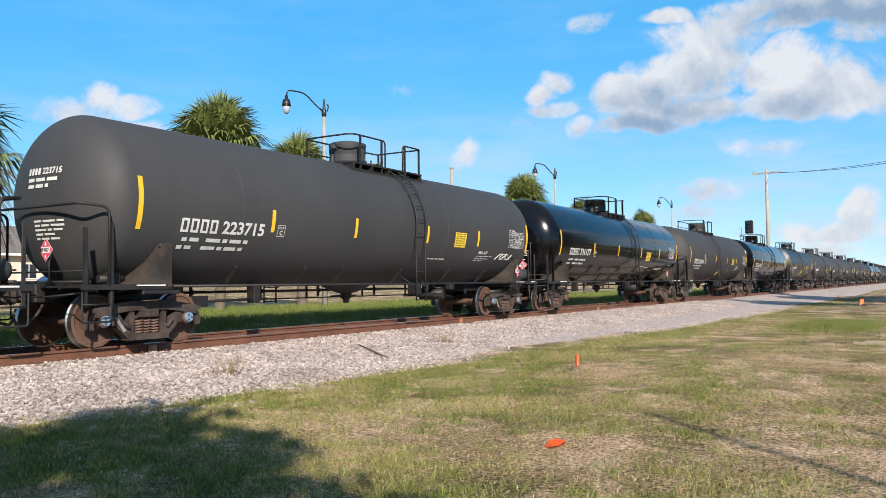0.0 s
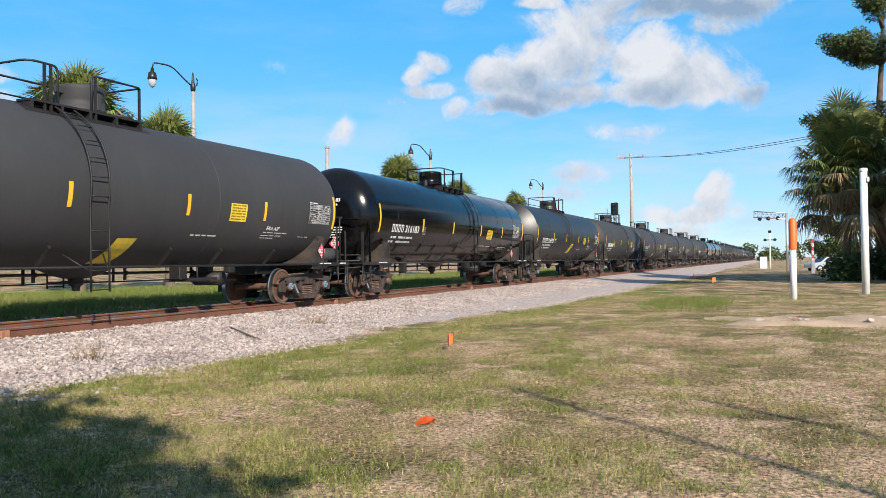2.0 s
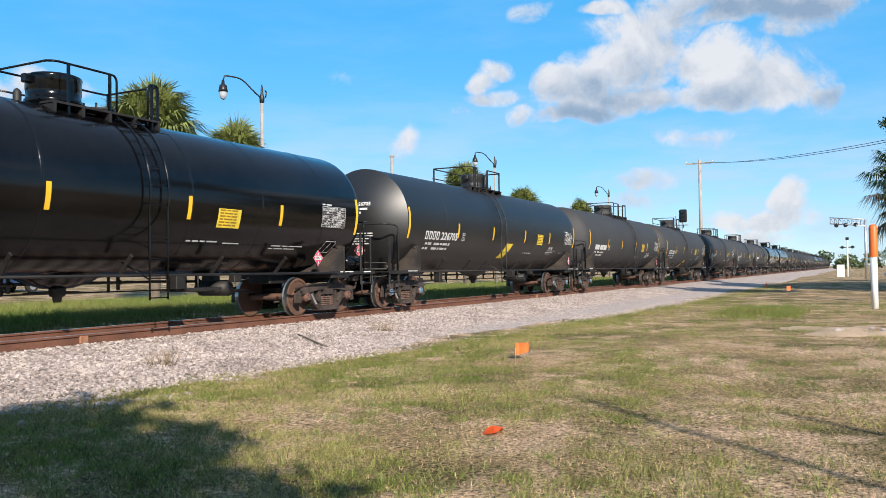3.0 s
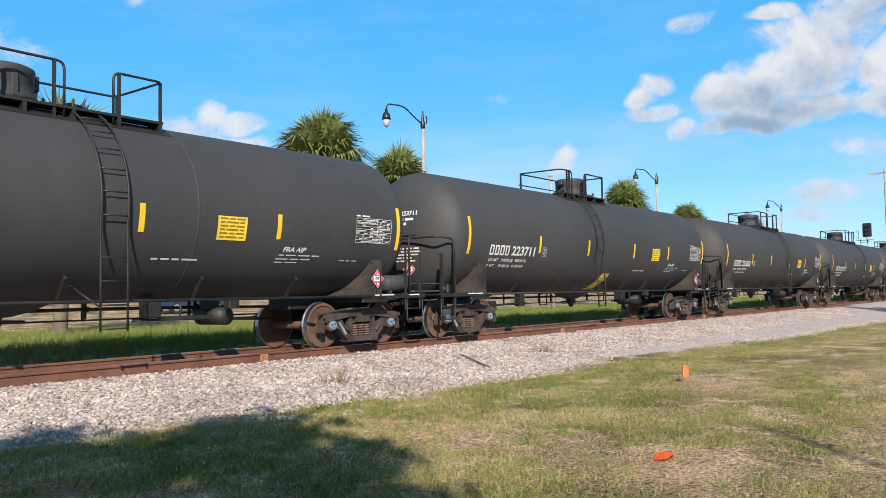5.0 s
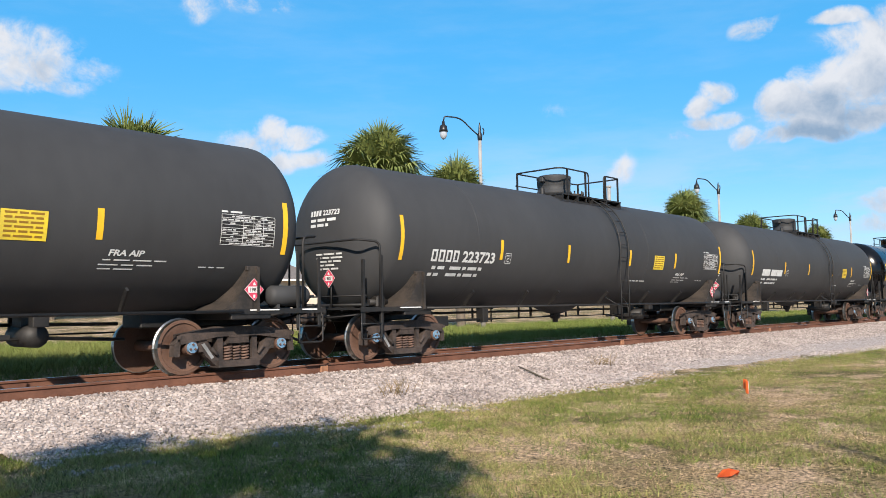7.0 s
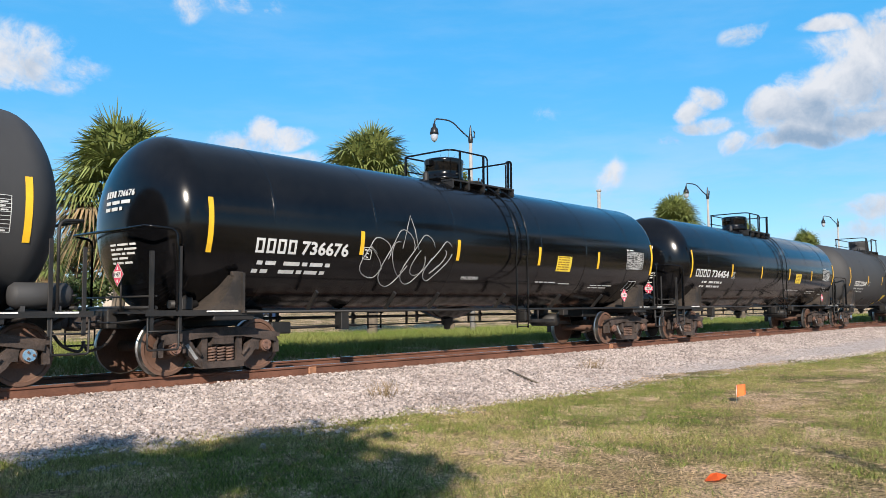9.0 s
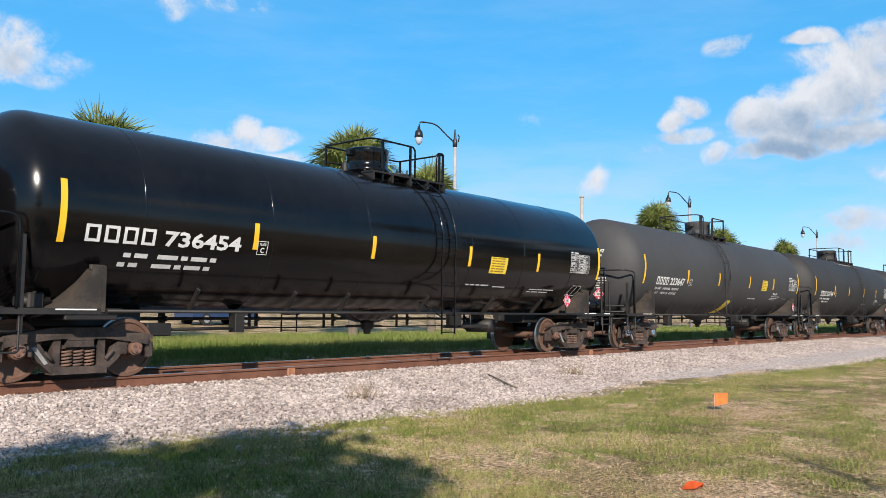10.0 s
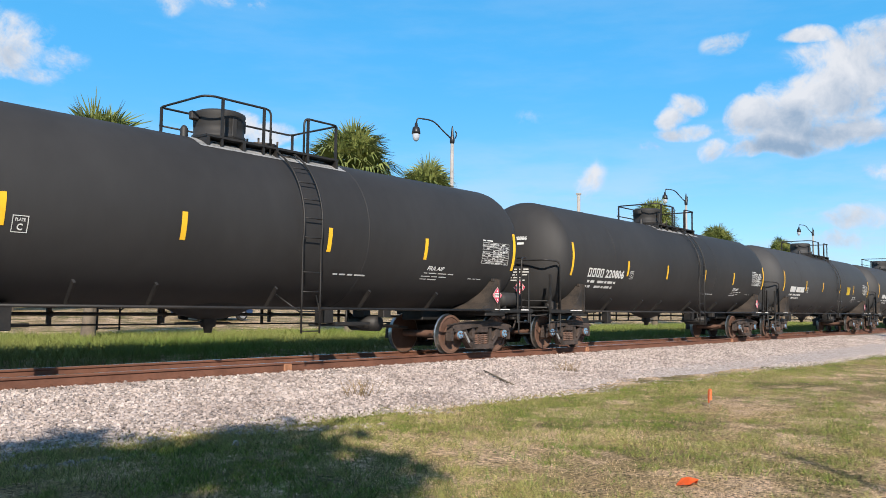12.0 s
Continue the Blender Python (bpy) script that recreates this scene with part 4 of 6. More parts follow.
    add_tube(bm, [(3.2, -0.55, 0.72), (5.6, -0.50, 0.74)], 0.03, 6)
    add_box(bm, (3.3, -0.72, 0.62), (3.75, -0.42, 0.84), 0.02)
    add_box(bm, (5.1, -0.62, 0.66), (5.3, -0.40, 1.06), 0.01)
    part("brake_lever", bm, FRAME, car)
    bm = bmesh.new()
    add_lathe(bm, [(0.56, 0.0), (0.56, 0.07), (0.66, 0.09), (0.68, 0.14), (0.80, 0.15), (0.90, 0.2)], "z", 16, (9.05, 0, 0))
    add_tube(bm, [(8.3, -0.1, 0.74), (9.05, 0, 0.76), (9.6, 0.1, 0.74)], 0.02, 6)
    part("bottom_outlet", bm, FRAME, car)
    # side bar with its struts, and the piping under the tank
    for y in (-1, 1):
        bm = bmesh.new()
        add_tube(bm, [(2.2, y * 1.49, 1.035), (15.9, y * 1.49, 1.035)], 0.026, 8)
        part("side_bar", bm, FRAME, car)
        for x in (3.9, 5.93, 7.25, 9.6 if ladder_x > 9 else 10.3, 11.95, 14.03):
            bm = bmesh.new()
            add_box(bm, (x - 0.02, -0.035, -0.26), (x + 0.02, 0.035, 0.26), rot=None)
            bmesh.ops.transform(bm, verts=bm.verts, matrix=Matrix.Translation((x - 0.10, y * 1.27, 1.23)) @ pose(0, 0, 0, y * -48, -14, 0) @ Matrix.Translation((-x, 0, 0)))
            part("bar_strut", bm, FRAME, car)
    bm = bmesh.new()
    add_tube(bm, [(3.2, 0.30, 0.90), (11.6, 0.30, 0.90), (14.6, 0.30, 0.86)], 0.030, 8)
    part("brake_pipe", bm, SADDLE, car)
    bm = bmesh.new()
    add_tube(bm, [(2.9, 0.95, 0.70), (15.2, 0.95, 0.70)], 0.016, 6)
    part("lower_rod", bm, SADDLE, car)
    for x in (4.5, 6.55, 8.6, 11.0, 13.2):
        bm = bmesh.new()
        add_box(bm, (x - 0.03, 0.93, 0.68), (x + 0.03, 0.955, 1.5))
        part("pipe_hanger", bm, SADDLE, car)
        bm = bmesh.new()
        add_box(bm, (x - 0.34, 0.28, 0.74), (x - 0.28, 0.32, 1.2))
        add_tube(bm, [(x - 0.31, 0.3, 0.9), (x - 0.24, 0.3, 0.9)], 0.05, 8)
        part("pipe_hanger", bm, SADDLE, car)
    # side ladders over the curve of the tank
    for y in (-1, 1):
        lx = ladder_x if y < 0 else CAR_LEN - ladder_x
        bm = bmesh.new()
        arc = []
        for i in range(15):
            th = radians(-12 + (74 + 12) * i / 14)
            arc.append((y * (TR + 0.10) * math.cos(th), TZ + (TR + 0.10) * math.sin(th)))
        line = [(y * 1.62, 0.58), (y * 1.62, 1.4)] + arc
        for s in (-0.22, 0.22):
            add_tube(bm, [(lx + s, a, b) for a, b in line], 0.020, 6)
        for z in np.arange(0.62, 1.9, 0.36):
            add_tube(bm, [(lx - 0.22, y * 1.62, z), (lx + 0.22, y * 1.62, z)], 0.012, 6)
        for th in np.arange(-8, 74, 12.5):
            a = radians(th)
            p = (y * (TR + 0.10) * math.cos(a), TZ + (TR + 0.10) * math.sin(a))
            add_tube(bm, [(lx - 0.22, *p), (lx + 0.22, *p)], 0.012, 6)
        for s in (-0.22, 0.22):
            add_tube(bm, [(lx + s, y * 1.62, 0.95), (lx + s * 2.2, y * 1.2, 1.28)], 0.016, 6)
        part("side_ladder", bm, trim if black else FRAME, car)
    # top platform, railing and valve housing
    bm = bmesh.new()
    for x in np.linspace(rail_a + 0.05, rail_b - 0.05, 5):
        add_box(bm, (x - 0.03, -0.80, 3.90), (x + 0.03, 0.80, 4.06))
    walkway = part("top_walkway", bm, FRAME, car)
    long = round(rail_b - rail_a, 3)
    if long not in PLANK:
        PLANK[long] = bar_mesh("plank", (0, 0, 0), (long, 0.16, 0.04))
    for y in (-0.80, -0.62, 0.45, 0.63):
        piece("plank", PLANK[long], walkway).matrix_basis = pose(rail_a, y, 4.06)
    bm = bmesh.new()
    for y0 in (-0.86,):
        rows = [[bm.verts.new((x, -(TR + 0.006) * math.sin(a), TZ + (TR + 0.006) * math.cos(a))) for x in (rail_a - 0.15, rail_b + 0.15)] for a in (0.0, 0.14, 0.28, 0.42, 0.60)]
        for p, q in zip(rows, rows[1:]):
            bm.faces.new((p[0], q[0], q[1], p[1]))
    part("walkway_pad", bm, CHALK if style == "dark" else trim, car, "worn grip coating under the walkway")
    zt = 4.80
    bm = bmesh.new()
    add_tube(bm, bend([(gap[0], -0.76, 3.95), (gap[0], -0.76, zt), (rail_a + 0.12, -0.76, zt), (rail_a, -0.64, zt), (rail_a, 0.76, zt), (rail_b, 0.76, zt), (rail_b, -0.76, zt), (gap[1], -0.76, zt), (gap[1], -0.76, 3.95)], 0.13), 0.022, 8)
    add_tube(bm, [(rail_a, 0.76, 4.45), (gap[0], 0.76, 4.45), (rail_b, 0.76, 4.45)], 0.018, 6)
    part("top_railing", bm, trim, car)
    for x, y in ((rail_a + 0.35, -0.76), (gap[0] - 0.16, -0.76), (rail_b, -0.70), (gap[1] + 0.10, -0.76), (rail_a, 0.70), (rail_b, 0.70), (cup_x + 0.9, 0.76)):
        bm = bmesh.new()
        add_box(bm, (x - 0.022, y - 0.022, 3.88), (x + 0.022, y + 0.022, zt))
        part("railing_post", bm, trim, car)
    r = 0.47
    bm = bmesh.new()
    add_lathe(bm, [(3.95, r * 0.98), (4.16, r * 0.98), (4.18, r * 1.07), (4.25, r * 1.07), (4.27, r), (4.42, r), (4.44, r * 1.02), (4.60, r * 1.02), (4.66, r * 1.05), (4.69, r * 1.03), (4.72, r * 0.9), (4.74, 0.0)], "z", 36, (cup_x, 0, 0))
    add_box(bm, (cup_x - r - 0.16, -0.06, 4.50), (cup_x - r + 0.04, 0.06, 4.66), 0.02)
    add_box(bm, (cup_x + r - 0.04, -0.05, 4.42), (cup_x + r + 0.12, 0.05, 4.68), 0.02)
    add_box(bm, (cup_x - 0.05, -r - 0.04, 4.20), (cup_x + 0.05, -r + 0.02, 4.55), 0.01)
    part("valve_housing", bm, paint, car)
    bm = bmesh.new()
    mx = cup_x + r + 0.55
    add_lathe(bm, [(4.0, 0.30), (4.22, 0.30), (4.24, 0.33), (4.28, 0.33), (4.31, 0.15), (4.32, 0.0)], "z", 24, (mx, 0.05, 0))
    for k in range(8):
        a = k * math.pi / 4
        add_tube(bm, [(mx + 0.31 * math.cos(a), 0.05 + 0.31 * math.sin(a), 4.15), (mx + 0.33 * math.cos(a), 0.05 + 0.33 * math.sin(a), 4.36)], 0.022, 6)
    part("manway", bm, SADDLE if not black else FRAME, car, "bolted manway cover")
    bm = bmesh.new()
    add_lathe(bm, [(4.0, 0.07), (4.25, 0.07), (4.3, 0.04), (4.32, 0.0)], "z", 12, (cup_x - r - 0.40, -0.2, 0))
    part("relief_valve", bm, FRAME, car)
    # reflective strips and the tables near the end
    mids = (4.78, 7.66, 10.78, 13.60) if black else (4.70, 7.55, 10.64, 13.45) if style == "slate" else (4.68, 7.46, 10.60, 13.39)
    for x, z, h in [(1.42, 2.02, 0.92)] + [(a, 2.12, 0.46) for a in mids] + [(16.68, 2.02, 0.92)]:
        bm = bmesh.new()
        add_patch(bm, x, x + 0.10, z, h, 0.008)
        part("reflective_strip", bm, YELLOW, car, "yellow reflective strip")
    bm = bmesh.new()
    x0, x1, z0 = 15.45, 16.5, 2.14
    if black:
        x0, x1, z0 = 15.22, 16.20, 2.16
    add_patch(bm, x0, x1, z0, 0.503, 0.005, mi=1)
    for i in range(10):
        add_patch(bm, x0, x1, z0 + 0.055 * i, 0.008, 0.008, n=1, mi=0)
        if i < 9:
            rng = random.Random(i)
            x = x0 + 0.02
            while x < x1 - 0.1:
                w = rng.uniform(0.05, 0.14)
                if rng.random() < 0.6:
                    add_patch(bm, x, x + w, z0 + 0.055 * i + 0.018, 0.020, 0.008, n=1)
                x += w + 0.02
    for x in (x0, x0 + 0.42, x0 + 0.62, x0 + 0.82, x1):
        add_patch(bm, x - 0.005, x + 0.005, z0, 0.503, 0.009, n=4)
    add_bars(bm, x0, z0 + 0.53, [0.12, 0.22], 0.03)
    part("test_table", bm, [STENCIL, FRAME], car, "white stencilled table of inspection dates")
    bm = bmesh.new()
    if black:
        for dx in (0, 0.30, 0.60):
            add_patch(bm, 15.45 + dx * 0.75, 15.465 + dx * 0.75, 1.55, 0.30, 0.007, 0.16, n=3)
        for s in (0, 0.28):
            add_patch(bm, 15.45 + 0.16 * s / 0.30, 15.91 + 0.16 * s / 0.30, 1.55 + s * 0.93, 0.016, 0.007, n=1)
        add_bars(bm, 13.6, 1.66, [0.35, 0.2, 0.5], 0.028)
        add_bars(bm, 13.55, 1.60, [0.15, 0.3, 0.4], 0.028)
        add_bars(bm, 12.0, 1.68, [0.5], 0.028)
    else:
        add_words(bm, "FRA AIP", 0.55, 0.10, lambda a, b: on_shell(13.62 + a + b * 0.2, 1.90, b, 0.008))
        add_bars(bm, 13.55, 1.83, [0.12, 0.25, 0.3, 0.2], 0.022)
        add_bars(bm, 13.50, 1.76, [0.3, 0.2, 0.25], 0.022)
        add_bars(bm, 13.50, 1.70, [0.2, 0.3], 0.022)
        add_bars(bm, 15.15, 1.76, [0.14, 0.1, 0.14], 0.02)
    add_bars(bm, 10.95, 1.70, [0.12, 0.16, 0.14, 0.3], 0.035)
    part("side_stencil", bm, STENCIL, car, "small white stencilled lines")
    bm = bmesh.new()
    for i, ws in enumerate(([0.2, 0.3, 0.15], [0.15, 0.2, 0.3], [0.3, 0.1, 0.2], [0.2, 0.25], [0.1, 0.2, 0.2])):
        u = -0.12
        v = -0.42 - 0.075 * i
        for w in ws:
            bm.faces.new([bm.verts.new(on_head(a, b, 0.012, style == "slate")) for a, b in ((u, v), (u + w, v), (u + w, v + 0.035), (u, v + 0.035))])
            u += w + 0.04
    part("end_stencil", bm, STENCIL, car)
    for x in (2.02, CAR_LEN - 2.02):
        bogie(car, x, "rust" if black else "blue")
    return car


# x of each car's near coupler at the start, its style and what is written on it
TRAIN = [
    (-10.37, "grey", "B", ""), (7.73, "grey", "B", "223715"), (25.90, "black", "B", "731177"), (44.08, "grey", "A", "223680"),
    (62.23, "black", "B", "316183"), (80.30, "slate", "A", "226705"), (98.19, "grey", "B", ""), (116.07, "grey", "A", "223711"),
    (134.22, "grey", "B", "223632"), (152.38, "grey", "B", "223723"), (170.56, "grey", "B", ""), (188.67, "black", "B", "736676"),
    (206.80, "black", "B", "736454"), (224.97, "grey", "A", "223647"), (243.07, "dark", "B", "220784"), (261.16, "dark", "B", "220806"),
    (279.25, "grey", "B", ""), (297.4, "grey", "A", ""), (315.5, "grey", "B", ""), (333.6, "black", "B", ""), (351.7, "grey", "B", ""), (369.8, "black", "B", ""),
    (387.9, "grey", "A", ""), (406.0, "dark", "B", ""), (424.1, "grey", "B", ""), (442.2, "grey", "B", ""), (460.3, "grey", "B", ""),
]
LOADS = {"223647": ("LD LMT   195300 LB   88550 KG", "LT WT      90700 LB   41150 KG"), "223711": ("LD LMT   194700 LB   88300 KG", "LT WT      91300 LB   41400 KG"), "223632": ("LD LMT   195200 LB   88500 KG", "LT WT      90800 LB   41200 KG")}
LOOKS = {"slate": "semi-gloss slate black cylindrical rail tank car with yellow reflective strips", "grey": "satin grey cylindrical rail tank car with yellow reflective strips", "dark": "charcoal grey cylindrical rail tank car with yellow reflective strips", "black": "glossy black cylindrical rail tank car with yellow reflective strips"}


def letter_car(car, style, layout, words):
    """Marks, weights, panels and scrawls that differ from car to car."""
    bm = bmesh.new()
    dished = style == "slate"
    shift = 0.18 if dished else 0.0
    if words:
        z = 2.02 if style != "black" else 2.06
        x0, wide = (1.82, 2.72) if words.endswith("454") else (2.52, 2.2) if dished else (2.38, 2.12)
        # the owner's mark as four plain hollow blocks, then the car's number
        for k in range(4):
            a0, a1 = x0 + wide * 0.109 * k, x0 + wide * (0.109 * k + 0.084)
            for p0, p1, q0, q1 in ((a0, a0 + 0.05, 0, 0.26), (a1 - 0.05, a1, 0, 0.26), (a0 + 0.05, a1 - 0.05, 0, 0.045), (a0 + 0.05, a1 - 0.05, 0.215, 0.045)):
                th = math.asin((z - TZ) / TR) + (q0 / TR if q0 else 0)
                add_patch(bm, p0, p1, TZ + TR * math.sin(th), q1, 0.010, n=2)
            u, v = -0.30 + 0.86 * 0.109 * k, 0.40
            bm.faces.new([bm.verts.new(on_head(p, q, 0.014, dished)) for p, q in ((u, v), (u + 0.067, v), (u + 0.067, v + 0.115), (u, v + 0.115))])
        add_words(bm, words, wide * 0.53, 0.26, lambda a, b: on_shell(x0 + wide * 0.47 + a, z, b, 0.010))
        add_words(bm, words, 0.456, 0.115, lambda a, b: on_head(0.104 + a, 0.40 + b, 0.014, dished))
    else:
        add_bars(bm, 2.45, 2.02, [0.75, 1.15], 0.25, gap=0.12)
        for a, w in ((-0.30, 0.32), (0.08, 0.48)):
            bm.faces.new([bm.verts.new(on_head(u, v, 0.014, dished)) for u, v in ((a, 0.40), (a + w, 0.40), (a + w, 0.51), (a, 0.51))])
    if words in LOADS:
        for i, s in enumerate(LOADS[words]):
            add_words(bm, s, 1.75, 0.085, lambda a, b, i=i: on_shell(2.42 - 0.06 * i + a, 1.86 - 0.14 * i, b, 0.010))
    else:
        add_bars(bm, 2.47 + shift, 1.86, [0.12, 0.22, -0.05, 0.36, 0.12, 0.30, 0.12], 0.075, gap=0.06)
        add_bars(bm, 2.41 + shift, 1.72, [0.12, 0.15, -0.12, 0.34, 0.12, 0.30, 0.12], 0.075, gap=0.06)
    for i, ws in enumerate(([0.22, 0.3, 0.3], [0.22, 0.25, 0.1])):
        u = -0.28
        for w in ws:
            v = 0.28 - 0.11 * i
            bm.faces.new([bm.verts.new(on_head(a, b, 0.012, dished)) for a, b in ((u, v), (u + w * 0.8, v), (u + w * 0.8, v + 0.06), (u, v + 0.06))])
            u += w * 0.8 + 0.05
    x, z = 4.88 + shift, 2.04
    for a, b, c, d in ((0, 0.22, 0, 0.012), (0, 0.22, 0.228, 0.012)):
        add_patch(bm, x + a, x + b, z + c * 0.98, d, 0.009, n=1)
    for a in (0, 0.208):
        add_patch(bm, x + a, x + a + 0.012, z, 0.24, 0.009, n=2)
    add_words(bm, "PLATE", 0.14, 0.045, lambda a, b: on_shell(x + 0.04 + a, z + 0.155, b, 0.009))
    add_words(bm, "C", 0.08, 0.10, lambda a, b: on_shell(x + 0.07 + a, z + 0.03, b, 0.009))
    if words == "736676":
        add_words(bm, "UNLOADING", 0.60, 0.085, lambda a, b: on_shell(8.02 + a, 1.72, b, 0.009))
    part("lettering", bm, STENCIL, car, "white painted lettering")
    bm = bmesh.new()
    if style != "dark" or layout == "A":
        px, pz, pw, ph = (12.08, 2.06, 0.62, 0.42) if style != "black" else (11.63, 2.00, 0.68, 0.40)
        add_patch(bm, px, px + pw, pz, ph, 0.008, mi=0)
        for i in range(6):
            add_bars(bm, px + 0.05, pz + 0.04 + ph * 0.15 * i, [0.16, 0.12, 0.18] if i % 2 else [0.1, 0.25, 0.1], 0.03, 0.011, 0.03, mi=1)
        part("instruction_panel", bm, [YELLOW2, LINE_DARK], car, "yellow instruction panel with lines of print")
    else:
        bm.free()
    if layout == "A":
        bm = bmesh.new()
        if dished:
            add_patch(bm, 8.62, 9.20, 1.50, 0.64, 0.010, 0.40)
        else:
            add_patch(bm, 8.76, 9.28, 1.12, 0.84, 0.010, 0.17)
        part("hazard_panel", bm, YELLOW2, car, "slanted yellow panel beside the ladder")
    if words == "736676":
        bm = bmesh.new()
        rng = random.Random(5)
        for k in range(4):
            cx = 5.25 + 0.62 * k
            tall = (0.42, 0.62, 0.55, 0.45)[k]
            pts = [on_shell(cx + 0.34 * math.cos(t) * (1 + 0.3 * math.sin(2 * t + k)), 1.66, 0.46 + tall * math.sin(t + 0.3 * k), 0.012) for t in np.linspace(0, 5.8, 24)]
            add_tube(bm, pts, 0.012, 4)
            pts = [on_shell(cx + 0.20 * math.cos(t * 1.3 + 1), 1.66, 0.46 + 0.6 * tall * math.sin(t + k), 0.012) for t in np.linspace(0.4, 4.6, 16)]
            add_tube(bm, pts, 0.009, 4)
        add_tube(bm, [on_shell(a, 1.66, b, 0.012) for a, b in ((5.95, 0.7), (6.08, 1.15), (6.2, 1.4), (6.3, 1.1), (6.42, 0.7))], 0.012, 4)
        part("paint_scrawl", bm, CHALK, car, "pale sprayed outline scrawl")
    if words == "223715":
        bm = bmesh.new()
        for k in range(3):
            pts = [on_shell(15.0 + 0.3 * k + 0.22 * math.cos(t), 1.75, 0.12 + 0.10 * math.sin(t * 1.5 + k), 0.012) for t in np.linspace(0, 6, 20)]
            add_tube(bm, pts, 0.014, 4)
        part("paint_scrawl", bm, STENCIL, car, "white sprayed scrawl")


def build_train():
    plain = {}
    cars = []
    for i, (x, style, layout, words) in enumerate(TRAIN):
        key = (style, layout)
        if key not in plain:
            kit = (8.10, 7.3, 10.1, (7.95, 8.75), 9.2) if layout == "A" else (10.14, 8.35, 11.5, (9.78, 10.6), 9.15)
            if style == "black":
                kit = (9.95, 8.35, 10.8, (9.75, 10.5), 8.98)
            elif style == "slate":
                kit = (8.30, 7.3, 10.1, (7.95, 8.75), 9.2)
            plain[key] = build_car(style, *kit)
            plain[key].matrix_basis = pose(x, D, 0)
            cars.append(plain[key])
        else:
            cars.append(None)
    for i, (x, style, layout, words) in enumerate(TRAIN):
        if cars[i] is None:
            cars[i] = copy_thing(plain[(style, layout)], pose(x, D, 0))
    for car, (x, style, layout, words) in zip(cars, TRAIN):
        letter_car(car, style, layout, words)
        lab = LOOKS[style]
        if layout == "A":
            lab = lab.replace("yellow reflective strips", "a slanted yellow panel")
        tagged(car, lab, "tank car", "tank cars of the train")
    return cars


CARS = build_train()


# ---- trees ----
def fan_leaf(rng, base, way, size, droop, V, F, S, dead=False, reach=1.45):
    """One costapalmate fan: a stalk and a spray of folded, drooping leaflets."""
    way = way.normalized()
    side = way.cross(Vector((0, 0, 1)))
    side = side.normalized() if side.length > 0.05 else Vector((1, 0, 0))
    up = side.cross(way)
    hub = base + way * size * rng.uniform(0.55, reach) - Vector((0, 0, droop * 0.25 * size))
    k = len(V)
    V += [base - side * 0.02, base + side * 0.02, hub + side * 0.015, hub - side * 0.015]
    F.append((k, k + 1, k + 2, k + 3)), S.append(1 if dead else 0)
    n = 33
    for i in range(n):
        a = radians(-105 + 210 * i / (n - 1)) + rng.uniform(-0.05, 0.05)
        d = (way * math.cos(a) + side * math.sin(a) + up * (0.25 * math.cos(a) - 0.1)).normalized()
        ln = size * (0.72 + 0.28 * math.cos(a * 0.6)) * rng.uniform(0.85, 1.1)
        w = size * 0.027
        c = d.cross(up).normalized() * w
        mid = hub + d * ln * 0.55 + up * size * 0.03 - Vector((0, 0, droop * ln * 0.12))
        tip = hub + d * ln - Vector((0, 0, (0.12 + droop) * ln * rng.uniform(0.35, 1.0)))
        k = len(V)
        V += [hub + c * 0.25, hub - c * 0.25, mid - c, mid + c, tip - c * 0.12, tip + c * 0.12]
        F += [(k, k + 1, k + 2, k + 3), (k + 3, k + 2, k + 4, k + 5)]
        S += [1 if dead else 0] * 2


def palm(x, y, top, crown, seed, base_z=GZ, boots=False, leaves=88, fan=(0.27, 0.34), reach=1.0):
    rng = random.Random(seed)
    th = new("cabbage_palm")
    th.matrix_basis = pose(x, y, base_z)
    H = top - base_z - crown * 0.52
    bm = bmesh.new()
    pts = [(0.12 * math.sin(i * 0.5 + seed), 0.1 * math.cos(i * 0.4 + seed), H * i / 9 - 0.2 * (i == 0)) for i in range(10)]
    add_tube(bm, pts, 0.2, 12, radii=[0.26, 0.22, 0.2, 0.19, 0.18, 0.18, 0.19, 0.2, 0.22, 0.2])
    for i in range(26 if not boots else 60):
        z = H * (1 - (0.22 if not boots else 0.55) * rng.random())
        a = rng.uniform(0, 6.28)
        p = Vector((0.18 * math.cos(a), 0.18 * math.sin(a), z))
        add_tube(bm, [p, p + Vector((0.18 * math.cos(a), 0.18 * math.sin(a), 0.28))], 0.03, 4)
    part("trunk", bm, TRUNK, th)
    V, F, S = [], [], []
    heart = Vector((pts[-1][0], pts[-1][1], H))
    for i in range(leaves):
        f = (i + 0.5) / leaves
        el = radians(80 - 125 * f)
        a = i * 2.39996 + rng.uniform(-0.2, 0.2)
        way = Vector((math.cos(a) * math.cos(el), math.sin(a) * math.cos(el), math.sin(el)))
        fan_leaf(rng, heart + Vector((0, 0, 0.25 - 0.5 * f)), way, crown * rng.uniform(*fan), 0.15 + 0.75 * f, V, F, S, dead=f > 0.62 + 0.3 * rng.random(), reach=reach)
    for i in range(5):
        a = rng.uniform(0, 6.28)
        fan_leaf(rng, heart + Vector((0, 0, -0.3)), Vector((math.cos(a) * 0.45, math.sin(a) * 0.45, -0.9)), crown * 0.28, 0.5, V, F, S, dead=True)
    piece("crown", raw_mesh("crown", np.array([tuple(v) for v in V]), np.array(F), [FROND, DEAD_FROND], S), th)
    return tagged(th, "cabbage palm with a round crown of fan leaves", "palm tree", "palms beyond the railway")


